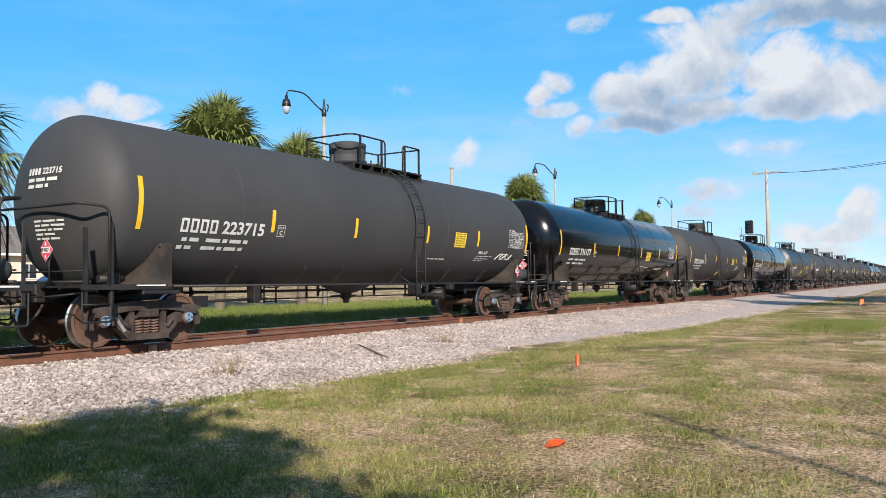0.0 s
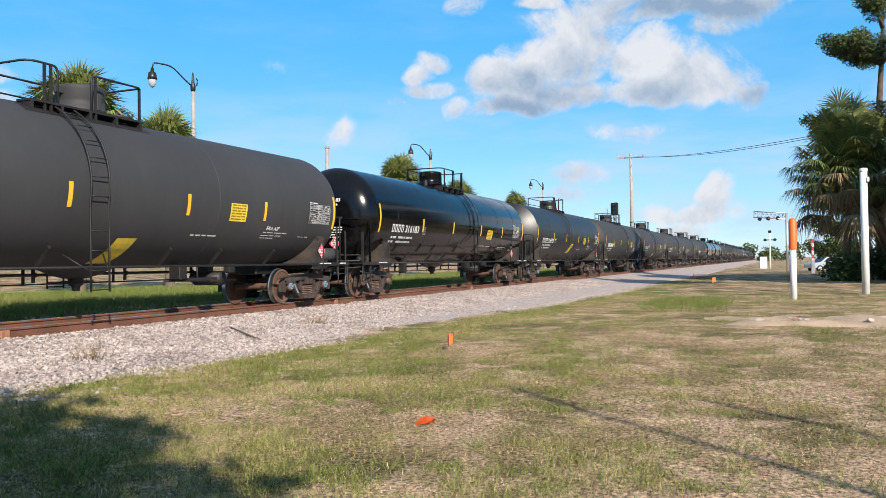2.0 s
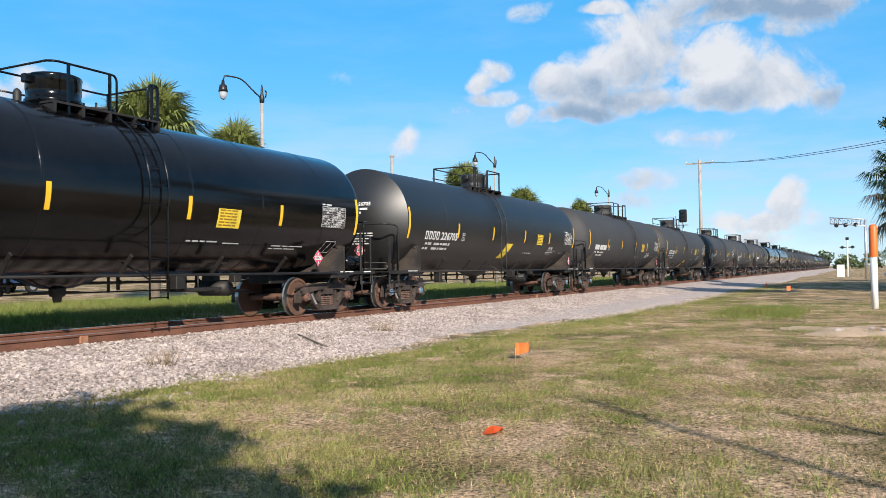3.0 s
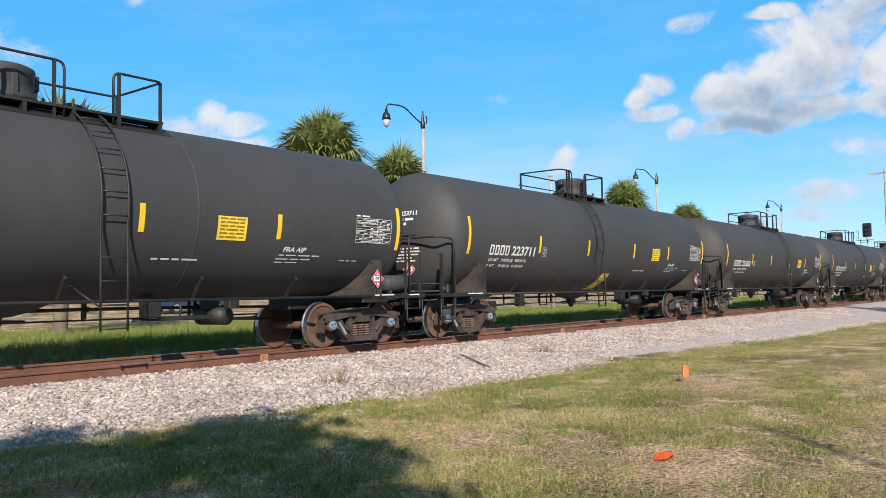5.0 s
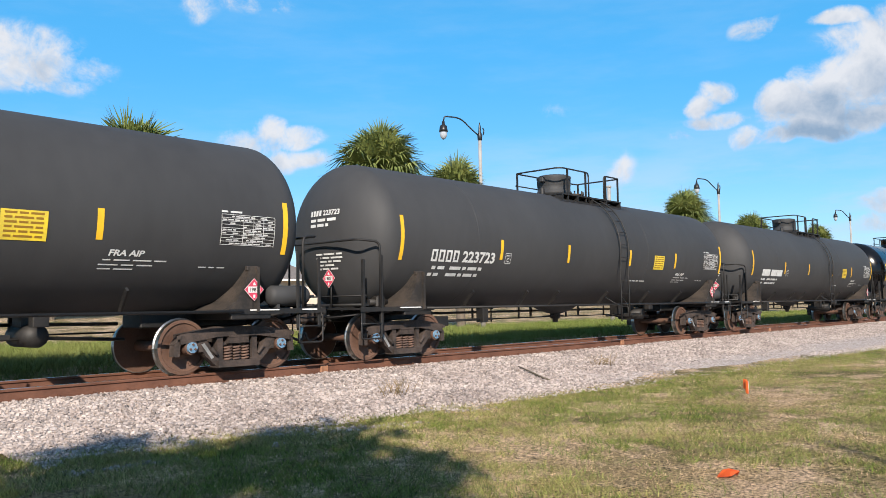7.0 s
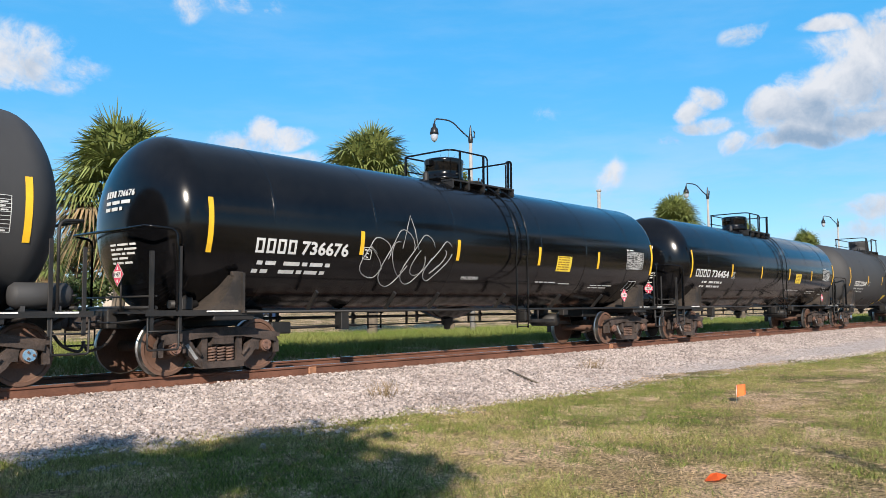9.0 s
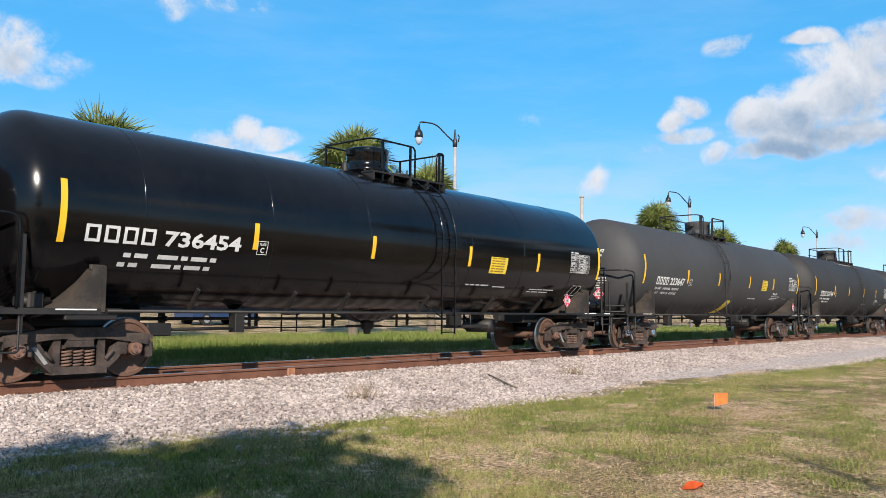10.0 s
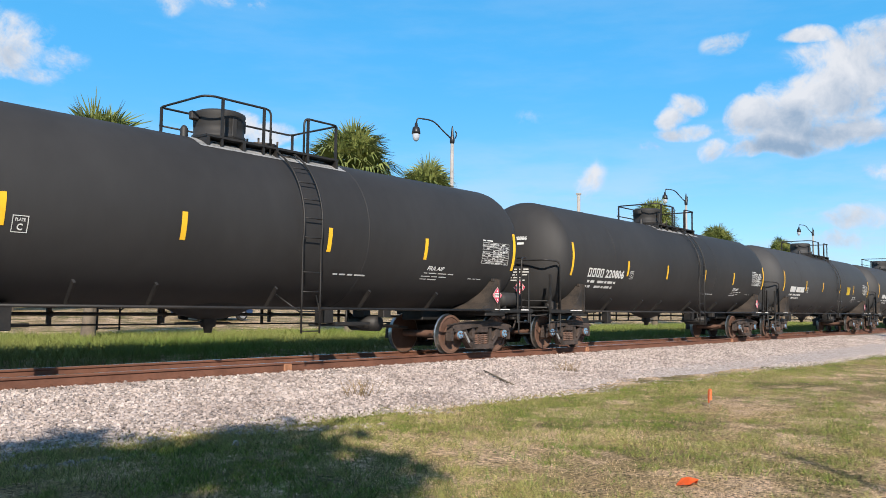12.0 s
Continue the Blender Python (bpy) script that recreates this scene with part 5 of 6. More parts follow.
def leaf_cloud(rng, centres, count, size, flat=0.8):
    """Small two-triangle leaves scattered in lumps round the given centres (point, radius)."""
    V, F = [], []
    tot = sum(r * r for _, r in centres)
    for c, r in centres:
        n = int(count * r * r / tot)
        d = rng.normal(0, 1, (n, 3))
        d /= np.linalg.norm(d, axis=1)[:, None]
        p = np.array(c) + d * (r * rng.random(n) ** 0.45)[:, None] * (1, 1, flat)
        a = rng.normal(0, 1, (n, 3))
        a /= np.linalg.norm(a, axis=1)[:, None]
        b = np.cross(a, rng.normal(0, 1, (n, 3)))
        b /= np.linalg.norm(b, axis=1)[:, None]
        s = size * rng.uniform(0.6, 1.4, n)[:, None]
        k = sum(len(v) for v in V)
        V.append(np.stack([p - a * s, p + b * s * 0.45, p + a * s, p - b * s * 0.45], 1).reshape(-1, 3))
        F.append(np.arange(n)[:, None] * 4 + np.array([0, 1, 2, 3]) + k)
    return np.concatenate(V), np.concatenate(F)


def branchy(name, label, x, y, H, r0, limbs, lumps, count, leaf, mats, seed, base_z=GZ, group=""):
    """A tree: tapered trunk, limbs, and a crown of leaf lumps along the limbs."""
    rng = np.random.default_rng(seed)
    rnd = random.Random(seed)
    th = new(name)
    th.matrix_basis = pose(x, y, base_z)
    bm = bmesh.new()
    trunk = [(0.25 * math.sin(i * 0.7 + seed), 0.25 * math.cos(i * 0.6 + seed), H * i / 8 - 0.2 * (i == 0)) for i in range(9)]
    add_tube(bm, trunk, r0, 10, radii=[r0 * (1.15 - 0.95 * i / 8) for i in range(9)])
    part("trunk", bm, mats[0], th)
    centres = []
    for h0, ln, rise, az in limbs:
        i = int(h0 * 8)
        p = Vector(trunk[i])
        d = Vector((math.cos(radians(az)), math.sin(radians(az)), rise))
        pts = [p + d * ln * s + Vector((0, 0, 0.15 * ln * s * s)) + Vector((rnd.uniform(-0.1, 0.1), rnd.uniform(-0.1, 0.1), rnd.uniform(-0.1, 0.1))) * ln * 0.4 * s for s in (0, 0.3, 0.6, 0.85, 1.0)]
        bm = bmesh.new()
        add_tube(bm, pts, 0.1, 6, radii=[r0 * 0.45, r0 * 0.33, r0 * 0.22, r0 * 0.13, r0 * 0.06])
        for q in pts[2:]:
            e = q + Vector((rnd.uniform(-1, 1), rnd.uniform(-1, 1), rnd.uniform(-0.2, 0.8))) * ln * 0.25
            add_tube(bm, [q, e], 0.03, 4, radii=[r0 * 0.12, r0 * 0.04])
            centres.append((tuple(e), lumps * rnd.uniform(0.55, 0.9)))
        part("limb", bm, mats[0], th)
        for q in pts[2:]:
            centres.append((tuple(q), lumps * rnd.uniform(0.6, 1.0)))
    V, F = leaf_cloud(rng, centres, count, leaf)
    piece("crown", raw_mesh("crown", V, F, mats[1]), th)
    return tagged(th, label, "tree", group)


def trees():
    palm(23.0, 24.4, 8.75, 4.3, 1)
    palm(28.4, 24.9, 7.95, 3.6, 2)
    palm(51.6, 24.6, 8.75, 4.2, 3)
    palm(63.5, 24.8, 8.0, 4.0, 4)
    palm(80.0, 25.0, 8.1, 3.5, 8)
    palm(12.05, 24.0, 7.2, 4.4, 5)
    # shaded palm and pine beyond the marker posts
    p = palm(56.0, -3.9, 10.3, 7.6, 7, leaves=230, boots=True, fan=(0.15, 0.20), reach=2.7)
    tagged(p, "large shaggy cabbage palm with a dark shaded crown", "palm tree")
    branchy("pine_tree", "tall pine with open layered boughs", 59.0, -6.2, 18.5, 0.34,
            [(0.4, 2.9, 0.10, 150), (0.5, 3.8, 0.2, 60), (0.5, 4.0, 0.1, 230), (0.62, 2.9, 0.12, 170), (0.62, 3.5, 0.2, 300), (0.75, 2.9, 0.25, 120), (0.75, 3.0, 0.3, 20), (0.87, 2.8, 0.3, 200), (0.87, 2.6, 0.4, 90), (0.99, 2.0, 0.6, 160), (0.3, 2.8, 0.0, 190), (0.3, 2.6, 0.0, 80), (0.26, 2.4, 0.0, 130), (0.5, 2.7, 0.1, 110), (0.62, 2.5, 0.2, 90), (0.75, 2.6, 0.2, 150), (0.4, 3.2, 0.05, 40), (0.87, 3.0, 0.2, 140)],
            1.0, 62000, 0.085, (BARK, NEEDLE), 11)
    branchy("oak_tree", "dense dark green broadleaf tree", 66, -9.0, 11, 0.4,
            [(0.4, 4, 0.3, a) for a in range(0, 360, 60)] + [(0.7, 3, 0.6, a + 20) for a in range(0, 360, 72)], 1.6, 14000, 0.16, (BARK, LEAF), 12)
    branchy("oak_tree", "small dark green broadleaf tree", 84, -4.8, 5.2, 0.22,
            [(0.35, 2.3, 0.35, a) for a in range(0, 360, 60)] + [(0.7, 1.6, 0.6, a + 20) for a in range(0, 360, 90)], 1.1, 7000, 0.14, (BARK, LEAF), 13)
    # the tree behind the camera whose shade lies on the lawn
    branchy("oak_tree", "broadleaf tree shading the lawn near the track", -7.65, -5.45, 9.5, 0.32,
            [(0.4, 2.6, 0.15, a + 10) for a in range(0, 360, 60)] + [(0.7, 2.2, 0.4, a) for a in range(0, 360, 72)] + [(0.9, 1.5, 0.5, a) for a in range(30, 360, 90)], 1.15, 12000, 0.17, (BARK, LEAF), 14)
    for k, (x, y) in enumerate(((49.5, -11.6), (54.5, -12.5))):
        branchy("oak_tree", "tall broadleaf tree shading the palm and the lawn", x, y, 12.5, 0.45,
                [(0.3, 4.5, 0.25, a) for a in range(0, 360, 60)] + [(0.6, 4, 0.4, a + 20) for a in range(0, 360, 60)] + [(0.9, 3, 0.5, a) for a in range(0, 360, 90)], 1.8, 12000, 0.26, (BARK, LEAF), 30 + k)
    # tall pine whose crown shades the ballast further on
    branchy("pine_tree", "tall pine with a high crown behind the lawn", 36.5, -9.6, 15.5, 0.2,
            [(0.8, 2.6, 0.1, a) for a in range(0, 360, 60)] + [(0.99, 2.2, 0.2, a) for a in range(30, 360, 72)], 0.9, 9000, 0.16, (BARK, NEEDLE), 41)
    # trees seen between the cars, across the street
    branchy("oak_tree", "leafy green tree across the street", 23.5, 53.0, 4.4, 0.25,
            [(0.35, 2.6, 0.4, a) for a in range(0, 360, 60)] + [(0.75, 2.0, 0.6, a + 20) for a in range(0, 360, 72)], 1.2, 9000, 0.15, (BARK, LEAF), 42, base_z=GZ + 0.7)
    palm(19.0, 47.0, 5.6, 3.4, 43, base_z=GZ + 0.5, leaves=50)
    # bushes at the palm's foot
    rng = np.random.default_rng(21)
    for x, y, r, h in ((55.2, -3.7, 1.3, 1.5), (57.5, -5.8, 1.6, 1.8), (62, -7.2, 1.6, 1.7)):
        V, F = leaf_cloud(rng, [((x + rng.uniform(-r, r) * 0.6, y + rng.uniform(-r, r) * 0.6, GZ + h * f), r * 0.6) for f in (0.2, 0.35, 0.5, 0.65, 0.8) for _ in range(2)], 2600, 0.12)
        tagged(new("bush", raw_mesh("bush", V, F, LEAF)), "dark green leafy bush under the trees", "bush", "bushes under the trees")
    # woods along the horizon
    C = []
    for x, y in [(float(a), 150 + 12 * math.sin(a * 0.3)) for a in np.arange(-60, 420, 6)] + [(420 + 40 * math.sin(b), float(b)) for b in np.arange(-160, 150, 5)] + [(float(a), -70 + 8 * math.sin(a)) for a in np.arange(120, 420, 7)]:
        h = rng.uniform(4.5, 9.0)
        for f in (0.25, 0.55, 0.85):
            C.append(((x + rng.uniform(-3, 3), y + rng.uniform(-4, 4), GZ + h * f), rng.uniform(2.0, 3.6)))
    V, F = leaf_cloud(rng, C, 42000, 0.75)
    tagged(new("far_woods", raw_mesh("far_woods", V, F, FAR_LEAF)), "distant band of dark green woodland on the horizon", "woods", kind="stuff")


# ---- street and railway furniture ----
def street_lamp(x, y, h):
    th = new("street_lamp")
    th.matrix_basis = pose(x, y, GZ)
    H = h - GZ
    bm = bmesh.new()
    add_tube(bm, [(0, 0, -0.2), (0, 0, H - 0.55)], 0.1, 12, radii=[0.13, 0.075])
    part("pole", bm, CONCRETE, th, "pale tapered concrete pole")
    bm = bmesh.new()
    add_lathe(bm, [(H - 0.75, 0.08), (H - 0.7, 0.11), (H - 0.5, 0.12), (H - 0.35, 0.07), (H - 0.05, 0.05), (H + 0.1, 0.02), (H + 0.12, 0.0)], "z", 12)
    add_tube(bm, bend([(0.25, 0.0, H - 0.45), (0.32, 0.0, H - 0.2), (0.22, 0.0, H - 0.12)], 0.08), 0.03, 6)
    part("bracket", bm, LAMP_BLACK, th, "black ornamental bracket")
    bm = bmesh.new()
    d = Vector((-0.86, 0.50, 0))
    add_tube(bm, bend([(0, 0, H - 0.55), tuple(d * 0.45 + Vector((0, 0, H - 0.20))), tuple(d * 0.95 + Vector((0, 0, H + 0.28))), tuple(d * 1.75 + Vector((0, 0, H + 0.32))), tuple(d * 1.8 + Vector((0, 0, H + 0.05)))], 0.35, 6), 0.035, 8)
    part("arm", bm, LAMP_BLACK, th)
    c = d * 1.8
    bm = bmesh.new()
    add_lathe(bm, [(H + 0.10, 0.0), (H + 0.08, 0.06), (H - 0.08, 0.08), (H - 0.14, 0.16), (H - 0.30, 0.19), (H - 0.42, 0.21), (H - 0.43, 0.17)], "z", 16, (c.x, c.y, 0))
    part("hood", bm, LAMP_BLACK, th)
    bm = bmesh.new()
    add_lathe(bm, [(H - 0.42, 0.17), (H - 0.58, 0.17), (H - 0.72, 0.11), (H - 0.80, 0.0)], "z", 16, (c.x, c.y, 0))
    part("globe", bm, BULB, th, "clear teardrop glass globe")
    return tagged(th, "ornamental street lamp with a curved black arm", "street lamp", "lamps along the street")


def utility_pole(x, y, h):
    th = new("utility_pole")
    th.matrix_basis = pose(x, y, GZ)
    H = h - GZ
    bm = bmesh.new()
    add_tube(bm, [(0, 0, -0.3), (0, 0, H)], 0.2, 10, radii=[0.24, 0.16])
    part("pole", bm, POLE_WOOD, th)
    bm = bmesh.new()
    add_box(bm, (-0.15, -1.6, H - 0.55), (-0.02, 1.6, H - 0.38))
    part("crossarm", bm, POLE_WOOD, th)
    for yy in (-1.5, -0.7, 0.7, 1.5):
        bm = bmesh.new()
        add_lathe(bm, [(H - 0.38, 0.03), (H - 0.3, 0.07), (H - 0.2, 0.07), (H - 0.15, 0.0)], "z", 8, (-0.08, yy, 0))
        part("insulator", bm, ALUMINIUM, th)
    return tagged(th, "weathered wooden utility pole with a crossarm", "utility pole")


def furniture():
    for x, h in ((29.1, 9.55), (55.7, 9.45), (86.8, 9.6)):
        street_lamp(x, 24.0, h)
    street_lamp(35.0, 50.0, 9.4)
    th = new("concrete_post")
    th.matrix_basis = pose(41.0, 24.2, GZ)
    bm = bmesh.new()
    add_tube(bm, [(0, 0, -0.2), (0, 0, 8.2)], 0.12, 10, radii=[0.14, 0.10])
    part("shaft", bm, CONCRETE, th)
    bm = bmesh.new()
    add_box(bm, (-0.12, -0.12, 8.2), (0.12, 0.12, 8.32), 0.02)
    part("cap", bm, CONCRETE, th)
    tagged(th, "slim pale concrete post", "post")
    utility_pole(101.5, 16.8, 14.1)
    # wires from the pole, crossing over the line
    for k in range(2):
        bm = bmesh.new()
        a, b = Vector((101.4, 16.1 + 1.4 * k, 13.7)), Vector((60.0, -3.2, 9.2 + 0.16 * k))
        add_tube(bm, [a.lerp(b, s / 16) - Vector((0, 0, 0.5 * 4 * (s / 16) * (1 - s / 16))) for s in range(17)], 0.022, 5)
        tagged(part("overhead_wire", bm, LAMP_BLACK), "thin black overhead wire from the utility pole", "wire", "wires from the pole")
    # wayside signal
    th = new("railway_signal")
    th.matrix_basis = pose(86.5, 16.1, GZ)
    bm = bmesh.new()
    add_tube(bm, [(0, 0, -0.2), (0, 0, 7.0)], 0.08, 10)
    add_tube(bm, [(0, 0.6, -0.2), (0, 0.6, 6.0)], 0.03, 6)
    part("mast", bm, ALUMINIUM, th)
    for z in np.arange(0.5, 6.0, 0.4):
        bm = bmesh.new()
        add_tube(bm, [(0, 0.1, z), (0, 0.6, z)], 0.02, 5)
        part("rung", bm, ALUMINIUM, th)
    bm = bmesh.new()
    add_box(bm, (-0.14, -0.40, 6.2), (0.12, 0.40, 7.55), 0.10)
    for z in (6.5, 6.88, 7.26):
        add_tube(bm, [(-0.14, 0, z), (-0.45, 0, z + 0.02)], 0.14, 10)
    part("signal_head", bm, LAMP_BLACK, th, "black rounded signal head with hoods")
    bm = bmesh.new()
    add_box(bm, (-0.4, -0.5, 5.9), (0.5, 0.9, 5.95))
    add_tube(bm, [(0.45, 0.85, 5.95), (0.45, 0.85, 6.9), (-0.35, 0.85, 6.9), (-0.35, 0.85, 5.95)], 0.02, 6)
    part("platform", bm, ALUMINIUM, th)
    tagged(th, "railway signal with a black hooded head on a mast", "railway signal")
    # marker posts in the lawn
    th = new("marker_post")
    th.matrix_basis = pose(30.3, -0.46, ground_z(30.3, -0.46), 0, 0, 15)
    bm = bmesh.new()
    add_tube(bm, [(0, 0, -0.2), (0, 0, 1.80)], 0.105, 14)
    part("post", bm, PLASTIC_WHITE, th, "white post")
    bm = bmesh.new()
    add_lathe(bm, [(1.72, 0.13), (2.68, 0.13), (2.76, 0.10), (2.79, 0.05), (2.79, 0.0)], "z", 18)
    part("dome", bm, PLASTIC_ORANGE, th, "orange domed cap")
    bm = bmesh.new()
    for i in range(5):
        add_box(bm, (-0.05, -0.137, 2.05 + 0.10 * i), (0.05, -0.131, 2.11 + 0.10 * i))
    part("print", bm, LAMP_BLACK, th)
    tagged(th, "white buried line marker post with an orange cap", "marker post")
    th = new("marker_post")
    th.matrix_basis = pose(36.0, -3.15, ground_z(36, -3.15) + 0.02)
    bm = bmesh.new()
    add_tube(bm, [(0, 0, -0.2), (0, 0, 4.85)], 0.13, 14, radii=[0.145, 0.135])
    part("post", bm, PLASTIC_WHITE, th)
    bm = bmesh.new()
    add_lathe(bm, [(4.83, 0.15), (4.95, 0.15), (4.98, 0.0)], "z", 14)
    add_box(bm, (-0.18, -0.19, 4.4), (-0.05, -0.10, 4.6), 0.02)
    part("cap", bm, PLASTIC_WHITE, th)
    bm = bmesh.new()
    for i in range(3):
        add_box(bm, (-0.08, -0.148, 3.25 + 0.10 * i), (0.08, -0.142, 3.31 + 0.10 * i))
    part("print", bm, SADDLE, th)
    tagged(th, "tall plain white marker post in the grass", "marker post")
    # slim pole behind the camera, seen by its shade
    th = new("slim_pole")
    th.matrix_basis = pose(-2.26, -8.63, GZ)
    bm = bmesh.new()
    add_tube(bm, [(0, 0, -0.2), (0, 0, 9.15)], 0.045, 10)
    part("shaft", bm, POLE_WOOD, th)
    tagged(th, "slim wooden pole standing in the lawn", "pole", "slim poles behind")
    copy_thing(th, pose(-0.85, -9.25, GZ - 1.3))
    # level crossing far down the line
    th = new("crossing_signal")
    th.matrix_basis = pose(95.2, -0.75, GZ)
    bm = bmesh.new()
    add_tube(bm, [(0, 0, -0.2), (0, 0, 6.3)], 0.13, 10)
    part("mast", bm, ALUMINIUM, th)
    bm = bmesh.new()
    d = Vector((0.25, 0.97, 0))
    for z in (5.6, 6.25):
        for s in (-0.2, 0.2):
            add_tube(bm, [tuple(d.cross(Vector((0, 0, 1))) * s + Vector((0, 0, z))), tuple(d * 3.4 + d.cross(Vector((0, 0, 1))) * s + Vector((0, 0, z + 0.35)))], 0.05, 6)
    for i in range(9):
        p = d * (3.4 * i / 8)
        add_tube(bm, [tuple(p + Vector((0, 0, 5.6 + 0.35 * i / 8))), tuple(p + Vector((0, 0, 6.25 + 0.35 * i / 8)))], 0.04, 5)
        if i < 8:
            add_tube(bm, [tuple(p + Vector((0, 0, 5.6 + 0.35 * i / 8))), tuple(d * (3.4 * (i + 1) / 8) + Vector((0, 0, 6.29 + 0.35 * i / 8)))], 0.03, 5)
    part("truss_arm", bm, ALUMINIUM, th, "silver lattice truss arm")
    for k in (0.9, 1.9, 2.8):
        bm = bmesh.new()
        q = d * k
        add_tube(bm, [(q.x - 0.05, q.y, 5.75), (q.x - 0.25, q.y, 5.75)], 0.22, 12)
        part("flasher", bm, LAMP_BLACK, th)
    tagged(th, "level crossing signal with a silver truss arm", "crossing signal")
    th = new("crossing_signal")
    th.matrix_basis = pose(118.0, 1.2, GZ)
    bm = bmesh.new()
    add_tube(bm, [(0, 0, -0.2), (0, 0, 5.0)], 0.10, 10)
    part("mast", bm, PLASTIC_WHITE, th)
    bm = bmesh.new()
    add_box(bm, (-0.05, -0.9, 3.8), (0.05, 0.9, 3.92))
    for y in (-0.6, 0.6):
        add_tube(bm, [(-0.05, y, 3.86), (-0.2, y, 3.86)], 0.2, 12)
    add_box(bm, (-0.15, -0.2, 4.8), (0.15, 0.2, 5.15), 0.03)
    part("flasher_bar", bm, LAMP_BLACK, th)
    bm = bmesh.new()
    add_box(bm, (-0.4, 0.4, 0), (0.4, 1.3, 1.6), 0.03)
    part("cabinet", bm, PLASTIC_WHITE, th, "white equipment cabinet")
    tagged(th, "white level crossing mast with a black flasher bar", "crossing signal")
    # striped barrier by the parked car
    th = new("crossing_barrier")
    th.matrix_basis = pose(80.0, -2.75, GZ)
    bm = bmesh.new()
    add_box(bm, (-0.15, -0.15, 0), (0.15, 0.15, 1.2), 0.02)
    part("housing", bm, ALUMINIUM, th)
    for i in range(6):
        bm = bmesh.new()
        add_box(bm, (-0.04, -0.09, 1.0 + 0.35 * i), (0.04, 0.09, 1.35 + 0.35 * i))
        part("stripe", bm, RED if i % 2 else PLASTIC_WHITE, th)
    tagged(th, "raised red and white striped barrier arm", "barrier")


def house():
    th = new("house")
    th.matrix_basis = pose(47.0, 74.0, GZ + 1.35, 0, 0, -6)
    bm = bmesh.new()
    add_box(bm, (-9, -5, -0.3), (9, 5, 3.2))
    part("wall", bm, STUCCO, th, "cream stucco walls")
    bm = bmesh.new()
    e = [bm.verts.new(p) for p in ((-9.7, -5.7, 3.15), (9.7, -5.7, 3.15), (9.7, 5.7, 3.15), (-9.7, 5.7, 3.15), (-5.0, 0, 6.0), (5.0, 0, 6.0))]
    for f in ((0, 1, 5, 4), (1, 2, 5), (2, 3, 4, 5), (3, 0, 4), (3, 2, 1, 0)):
        bm.faces.new([e[i] for i in f])
    part("roof", bm, SHINGLE, th, "grey brown shingled hip roof")
    bm = bmesh.new()
    add_box(bm, (-9.75, -5.78, 3.0), (9.75, -5.72, 3.2))
    part("fascia", bm, PLASTIC_WHITE, th)
    for x in (-6.8, -3.6, 3.4, 6.6):
        bm = bmesh.new()
        for a, b, c, d in ((-0.75, 0.75, 0.95, 1.03), (-0.75, 0.75, 2.27, 2.35), (-0.75, -0.67, 1.03, 2.27), (0.67, 0.75, 1.03, 2.27), (-0.03, 0.03, 1.03, 2.27)):
            add_box(bm, (x + a, -5.06, c), (x + b, -5.0, d))
        win = part("window", bm, PLASTIC_WHITE, th)
        bm = bmesh.new()
        add_box(bm, (x - 0.67, -5.03, 1.03), (x + 0.67, -5.005, 2.27))
        part("pane", bm, GLASS, win)
    bm = bmesh.new()
    add_box(bm, (-0.5, -5.06, 0), (0.5, -5.0, 2.1), 0.01)
    part("door", bm, SADDLE, th, "dark brown front door")
    tagged(th, "cream single storey house with a shingled roof", "house")


def parked_car(x, y, turn, paint, label):
    th = new("parked_car")
    th.matrix_basis = pose(x, y, ground_z(x, y), 0, 0, turn)
    bm = bmesh.new()
    prof = [(-2.15, 0.35), (-2.2, 0.75), (-2.1, 0.95), (-1.7, 1.0), (-1.1, 1.42), (-0.5, 1.5), (0.5, 1.45), (1.15, 0.98), (1.9, 0.85), (2.15, 0.65), (2.15, 0.35)]
    add_prism(bm, prof, "y", -0.87, 0.87)
    bmesh.ops.bevel(bm, geom=bm.edges[:], offset=0.06, segments=2, affect="EDGES")
    part("body", bm, paint, th)
    for s in (-1, 1):
        bm = bmesh.new()
        add_prism(bm, [(-1.45, 1.02), (-1.0, 1.38), (-0.5, 1.43), (0.45, 1.39), (0.95, 1.0)], "y", s * 0.85, s * 0.885)
        part("side_window", bm, GLASS, th)
        for wx in (-1.35, 1.35):
            bm = bmesh.new()
            add_tube(bm, [(wx, s * 0.68, 0.32), (wx, s * 0.92, 0.32)], 0.32, 18)
            w = part("wheel", bm, RUBBER, th)
            bm = bmesh.new()
            add_tube(bm, [(wx, s * 0.90, 0.32), (wx, s * 0.935, 0.32)], 0.2, 12)
            part("rim", bm, ALUMINIUM, w)
    bm = bmesh.new()
    add_prism(bm, [(0.56, 1.42), (1.12, 1.01), (1.16, 1.04), (0.60, 1.46)], "y", -0.72, 0.72)
    part("windscreen", bm, GLASS, th)
    for s in (-1, 1):
        bm = bmesh.new()
        add_box(bm, (2.08, s * 0.62 - 0.15, 0.62), (2.18, s * 0.62 + 0.15, 0.76), 0.02)
        part("headlight", bm, BULB, th)
    tagged(th, label, "car")


FLAG_CLOTHS = []


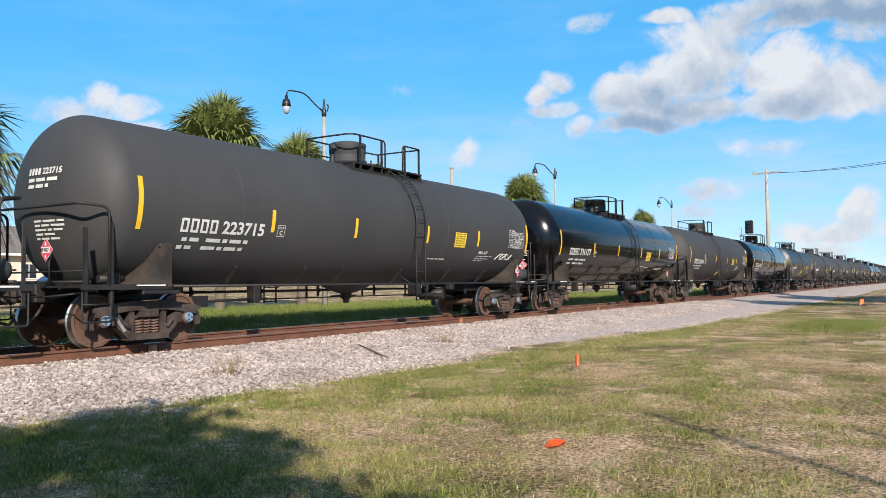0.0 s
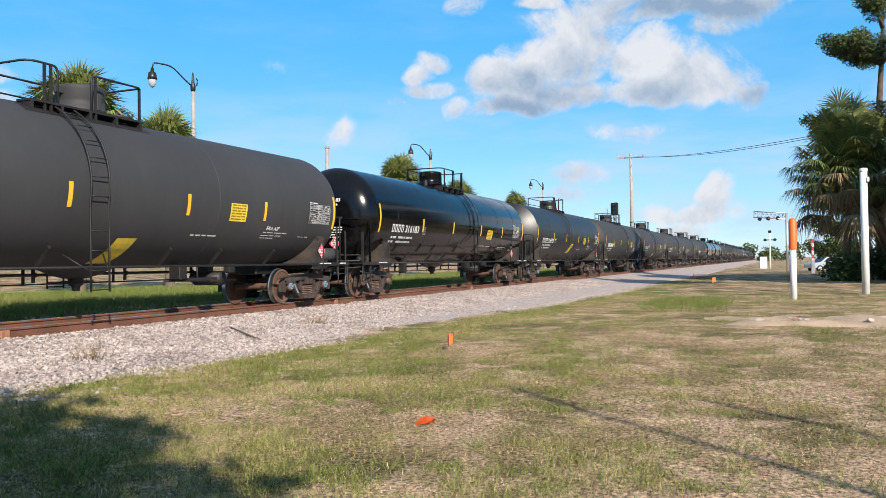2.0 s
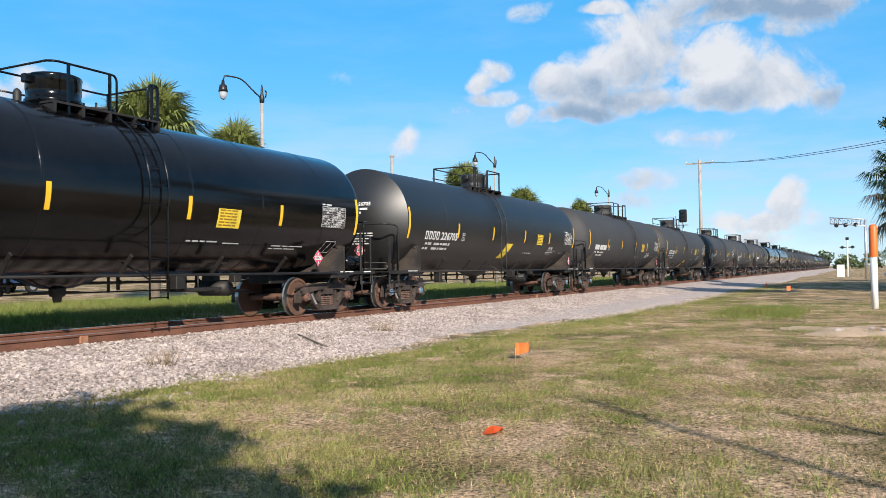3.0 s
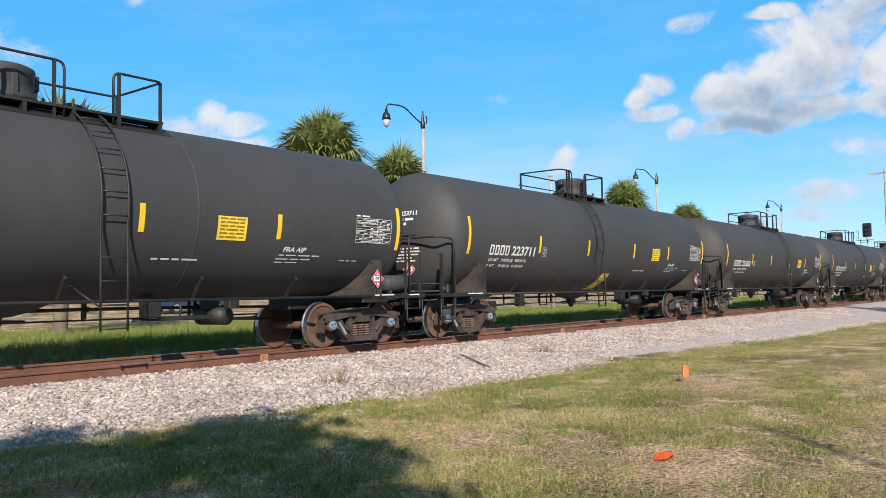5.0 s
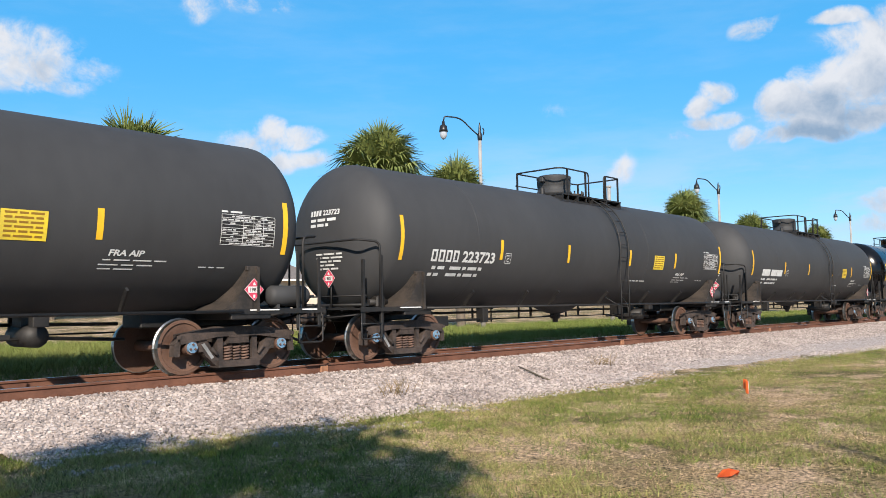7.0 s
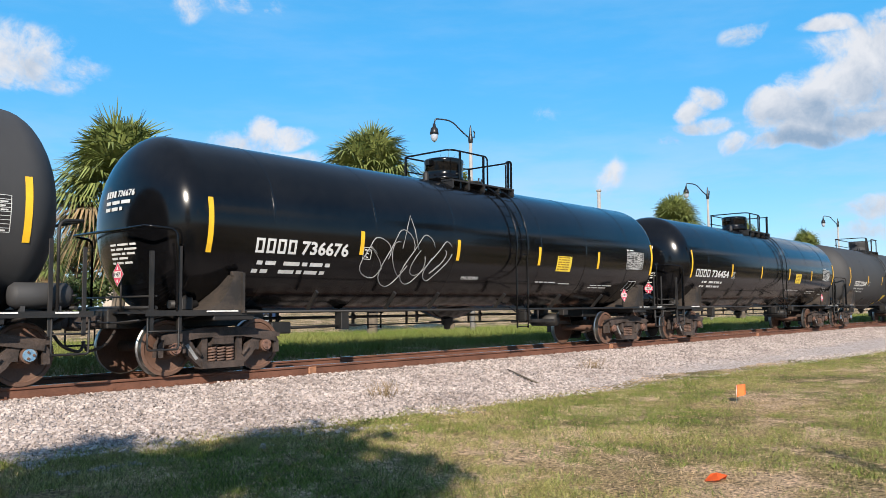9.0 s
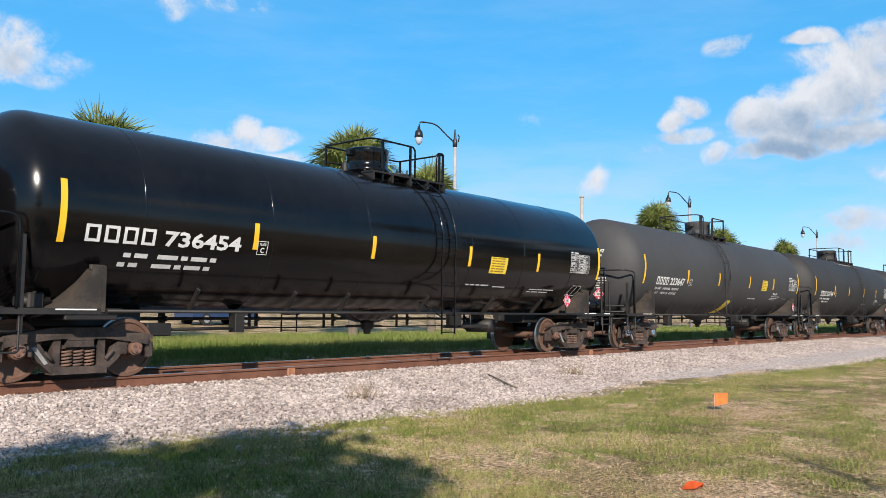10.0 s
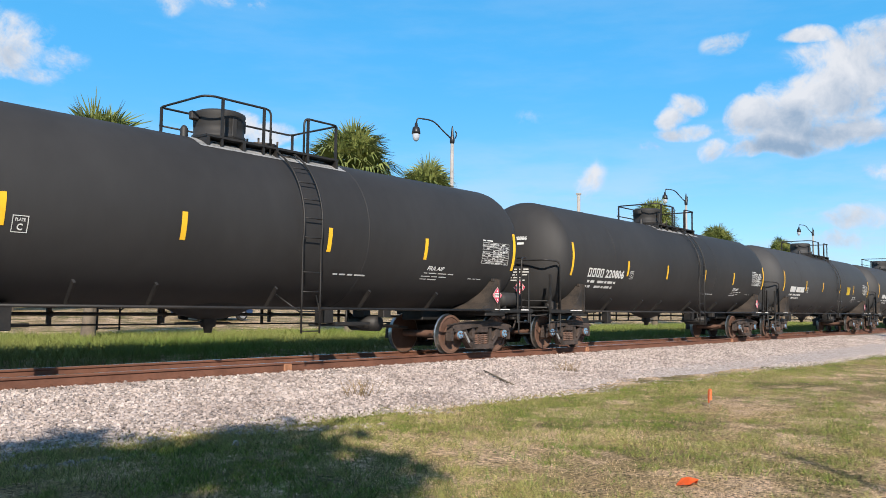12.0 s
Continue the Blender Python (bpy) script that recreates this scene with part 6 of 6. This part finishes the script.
def survey_flag(x, y, h, size, yaw):
    th = new("survey_flag")
    th.matrix_basis = pose(x, y, ground_z(x, y))
    bm = bmesh.new()
    add_tube(bm, [(0, 0, -0.05), (0.01, 0, h)], 0.004, 5)
    part("wire", bm, ALUMINIUM, th)
    bm = bmesh.new()
    n = 6
    rows = []
    for i in range(n + 1):
        u = size * i / n
        wv = 0.03 * math.sin(i * 1.1)
        rows.append([[bm.verts.new((u, wv + s * 0.0015, z - 0.02 * i / n)) for z in (h - size * (0.85 - 0.35 * i / n), h + size * 0.12 * i / n)] for s in (-1, 1)])
    for a, b in zip(rows, rows[1:]):
        bm.faces.new((a[0][0], b[0][0], b[0][1], a[0][1])), bm.faces.new((a[1][1], b[1][1], b[1][0], a[1][0]))
        bm.faces.new((a[0][1], b[0][1], b[1][1], a[1][1])), bm.faces.new((a[1][0], b[1][0], b[0][0], a[0][0]))
    cloth = part("cloth", bm, FLAG_ORANGE, th, "fluttering orange film")
    cloth.matrix_basis = pose(0, 0, 0, 0, 0, yaw)
    tagged(th, "small orange survey flag on a wire in the grass", "flag", "survey flags in the lawn")
    return cloth


def litter():
    FLAG_CLOTHS.append(survey_flag(12.75, 5.15, 0.27, 0.24, -20))
    survey_flag(42.5, 3.1, 0.5, 0.32, -30)
    survey_flag(50.0, 4.7, 0.5, 0.32, 10)
    # torn flag lying in the grass
    bm = bmesh.new()
    pts = [(-0.10, -0.06), (0.02, -0.09), (0.11, -0.03), (0.09, 0.06), (-0.02, 0.05), (-0.09, 0.08)]
    vs = [bm.verts.new((a, b, 0.03 + 0.035 * math.sin(i * 2.1))) for i, (a, b) in enumerate(pts)]
    c = bm.verts.new((0, 0, 0.075))
    for i in range(6):
        bm.faces.new((vs[i], vs[(i + 1) % 6], c))
    bmesh.ops.solidify(bm, geom=bm.faces[:], thickness=0.004)
    o = part("torn_flag", bm, FLAG_ORANGE)
    o.matrix_basis = pose(6.95, 3.02, ground_z(6.95, 3.02))
    tagged(o, "crumpled scrap of orange flag lying in grass", "litter")
    # fallen stick on the ballast
    bm = bmesh.new()
    add_tube(bm, [(13.9, 10.55, bed_z(10.55) + 0.05), (13.4, 9.9, bed_z(9.9) + 0.07), (13.0, 9.3, bed_z(9.3) + 0.04), (12.75, 8.95, bed_z(8.95) + 0.05)], 0.02, 6, radii=[0.008, 0.02, 0.022, 0.012])
    tagged(part("stick", bm, TRUNK), "thin dead stick lying on the ballast", "stick")
    # dry weeds in the ballast
    rng = random.Random(3)
    for x, y in ((16.3, 9.9), (9.3, 9.6)):
        bm = bmesh.new()
        for k in range(46):
            a, l = rng.uniform(0, 6.28), rng.uniform(0.08, 0.28)
            p = Vector((x + rng.gauss(0, 0.15), y + rng.gauss(0, 0.12), bed_z(y)))
            add_tube(bm, [p, p + Vector((math.cos(a) * l * 0.5, math.sin(a) * l * 0.5, l))], 0.004, 3)
        tagged(part("dry_weed", bm, DEAD_FROND), "dead brown weed growing in the ballast", "weed", "dead weeds in the ballast")
    # bare sandy bank and stones
    bm = bmesh.new()
    bmesh.ops.create_grid(bm, x_segments=36, y_segments=18, size=1)
    for v in bm.verts:
        x, y = v.co.x, v.co.y
        r = math.sqrt(x * x + y * y)
        X, Y = 19.9 + x * 1.7 + 0.3 * noise.noise(Vector((y * 3, x, 0))), -0.9 + y * 2.9
        v.co = (X, Y, ground_z(X, Y) + 0.13 * (1 - r ** 2) + 0.17 * noise.noise(Vector((X * 1.1, Y * 0.9, 3))) - 0.06)
    o = part("sandy_bank", bm, SAND, smooth=True)
    tagged(o, "low bank of bare tan sandy soil", "bank", kind="structure")
    rng = random.Random(8)
    for i in range(7):
        bm = bmesh.new()
        bmesh.ops.create_icosphere(bm, subdivisions=1, radius=1)
        s = rng.uniform(0.05, 0.12)
        for v in bm.verts:
            v.co = Vector((v.co.x * s * 1.3, v.co.y * s, v.co.z * s * 0.6)) * rng.uniform(0.8, 1.2)
        o = part("stone", bm, STONE)
        x, y = 19.5 + rng.uniform(-0.8, 0.8), -1.2 + rng.uniform(-2, 2)
        o.matrix_basis = pose(x, y, ground_z(x, y) + 0.08)
        tagged(o, "pale stone lying on the sandy bank", "stone", "stones on the bank")
    # pale litter in the far grass
    for x, y in ((20.5, 28.0), (24.0, 29.5)):
        bm = bmesh.new()
        bmesh.ops.create_icosphere(bm, subdivisions=2, radius=0.2)
        for v in bm.verts:
            v.co = Vector((v.co.x * 1.3, v.co.y * 0.8, v.co.z * 0.7)) * (1 + 0.35 * noise.noise(v.co * 9))
        o = part("paper_scrap", bm, WHITE)
        o.matrix_basis = pose(x, y, GZ + 0.22)
        tagged(o, "crumpled white scrap lying in tall grass", "litter", "scraps in the field")


trees()
furniture()
house()
parked_car(94.0, -4.6, 118, CAR_PAINT, "silver hatchback parked beside the far trees")
parked_car(26.5, 39.0, 4, BLUE_PAINT, "dark blue car parked across the street")
litter()


# ---- what moves ----
def motions():
    steps = [i * 0.25 for i in range(49)]
    gone = lambda t: SPEED * t - EASE * t * t
    for car, row in zip(CARS, TRAIN):
        walk(car, [(t, pose(row[0] - gone(t), D, 0)) for t in steps])
    # wheels roll with the train; those of the cars that come near
    turns = [i / FPS for i in range(12 * FPS + 1)]
    spun = {a: [(t, pose(a, 0, 0.457, 0, -math.degrees(gone(t) / 0.457), 0)) for t in turns] for a in AXLES}
    for car in CARS[:16]:
        for b in car.children:
            if b.name.startswith("bogie"):
                for w in b.children:
                    if w.name.startswith("wheelset"):
                        walk(w, spun[AXLES[0] if w.location.x < 0 else AXLES[1]])
    # the flag flutters in the wind of the train
    flutter = [(0.0, 40), (0.5, 15), (1.0, 12), (1.5, 8), (2.0, 30), (2.5, -40), (3.0, -28), (3.5, -42), (4.2, 10), (5.5, 25), (6.0, -25), (6.5, -45), (7.0, 58), (8.0, -30), (9.0, 5), (9.5, 28), (10.0, -20), (10.5, -8), (11.0, 20), (11.5, -15), (12.0, 42)]
    for cloth in FLAG_CLOTHS:
        walk(cloth, [(t, pose(0, 0, 0, 0, 0, -20 + a)) for t, a in flutter])


motions()
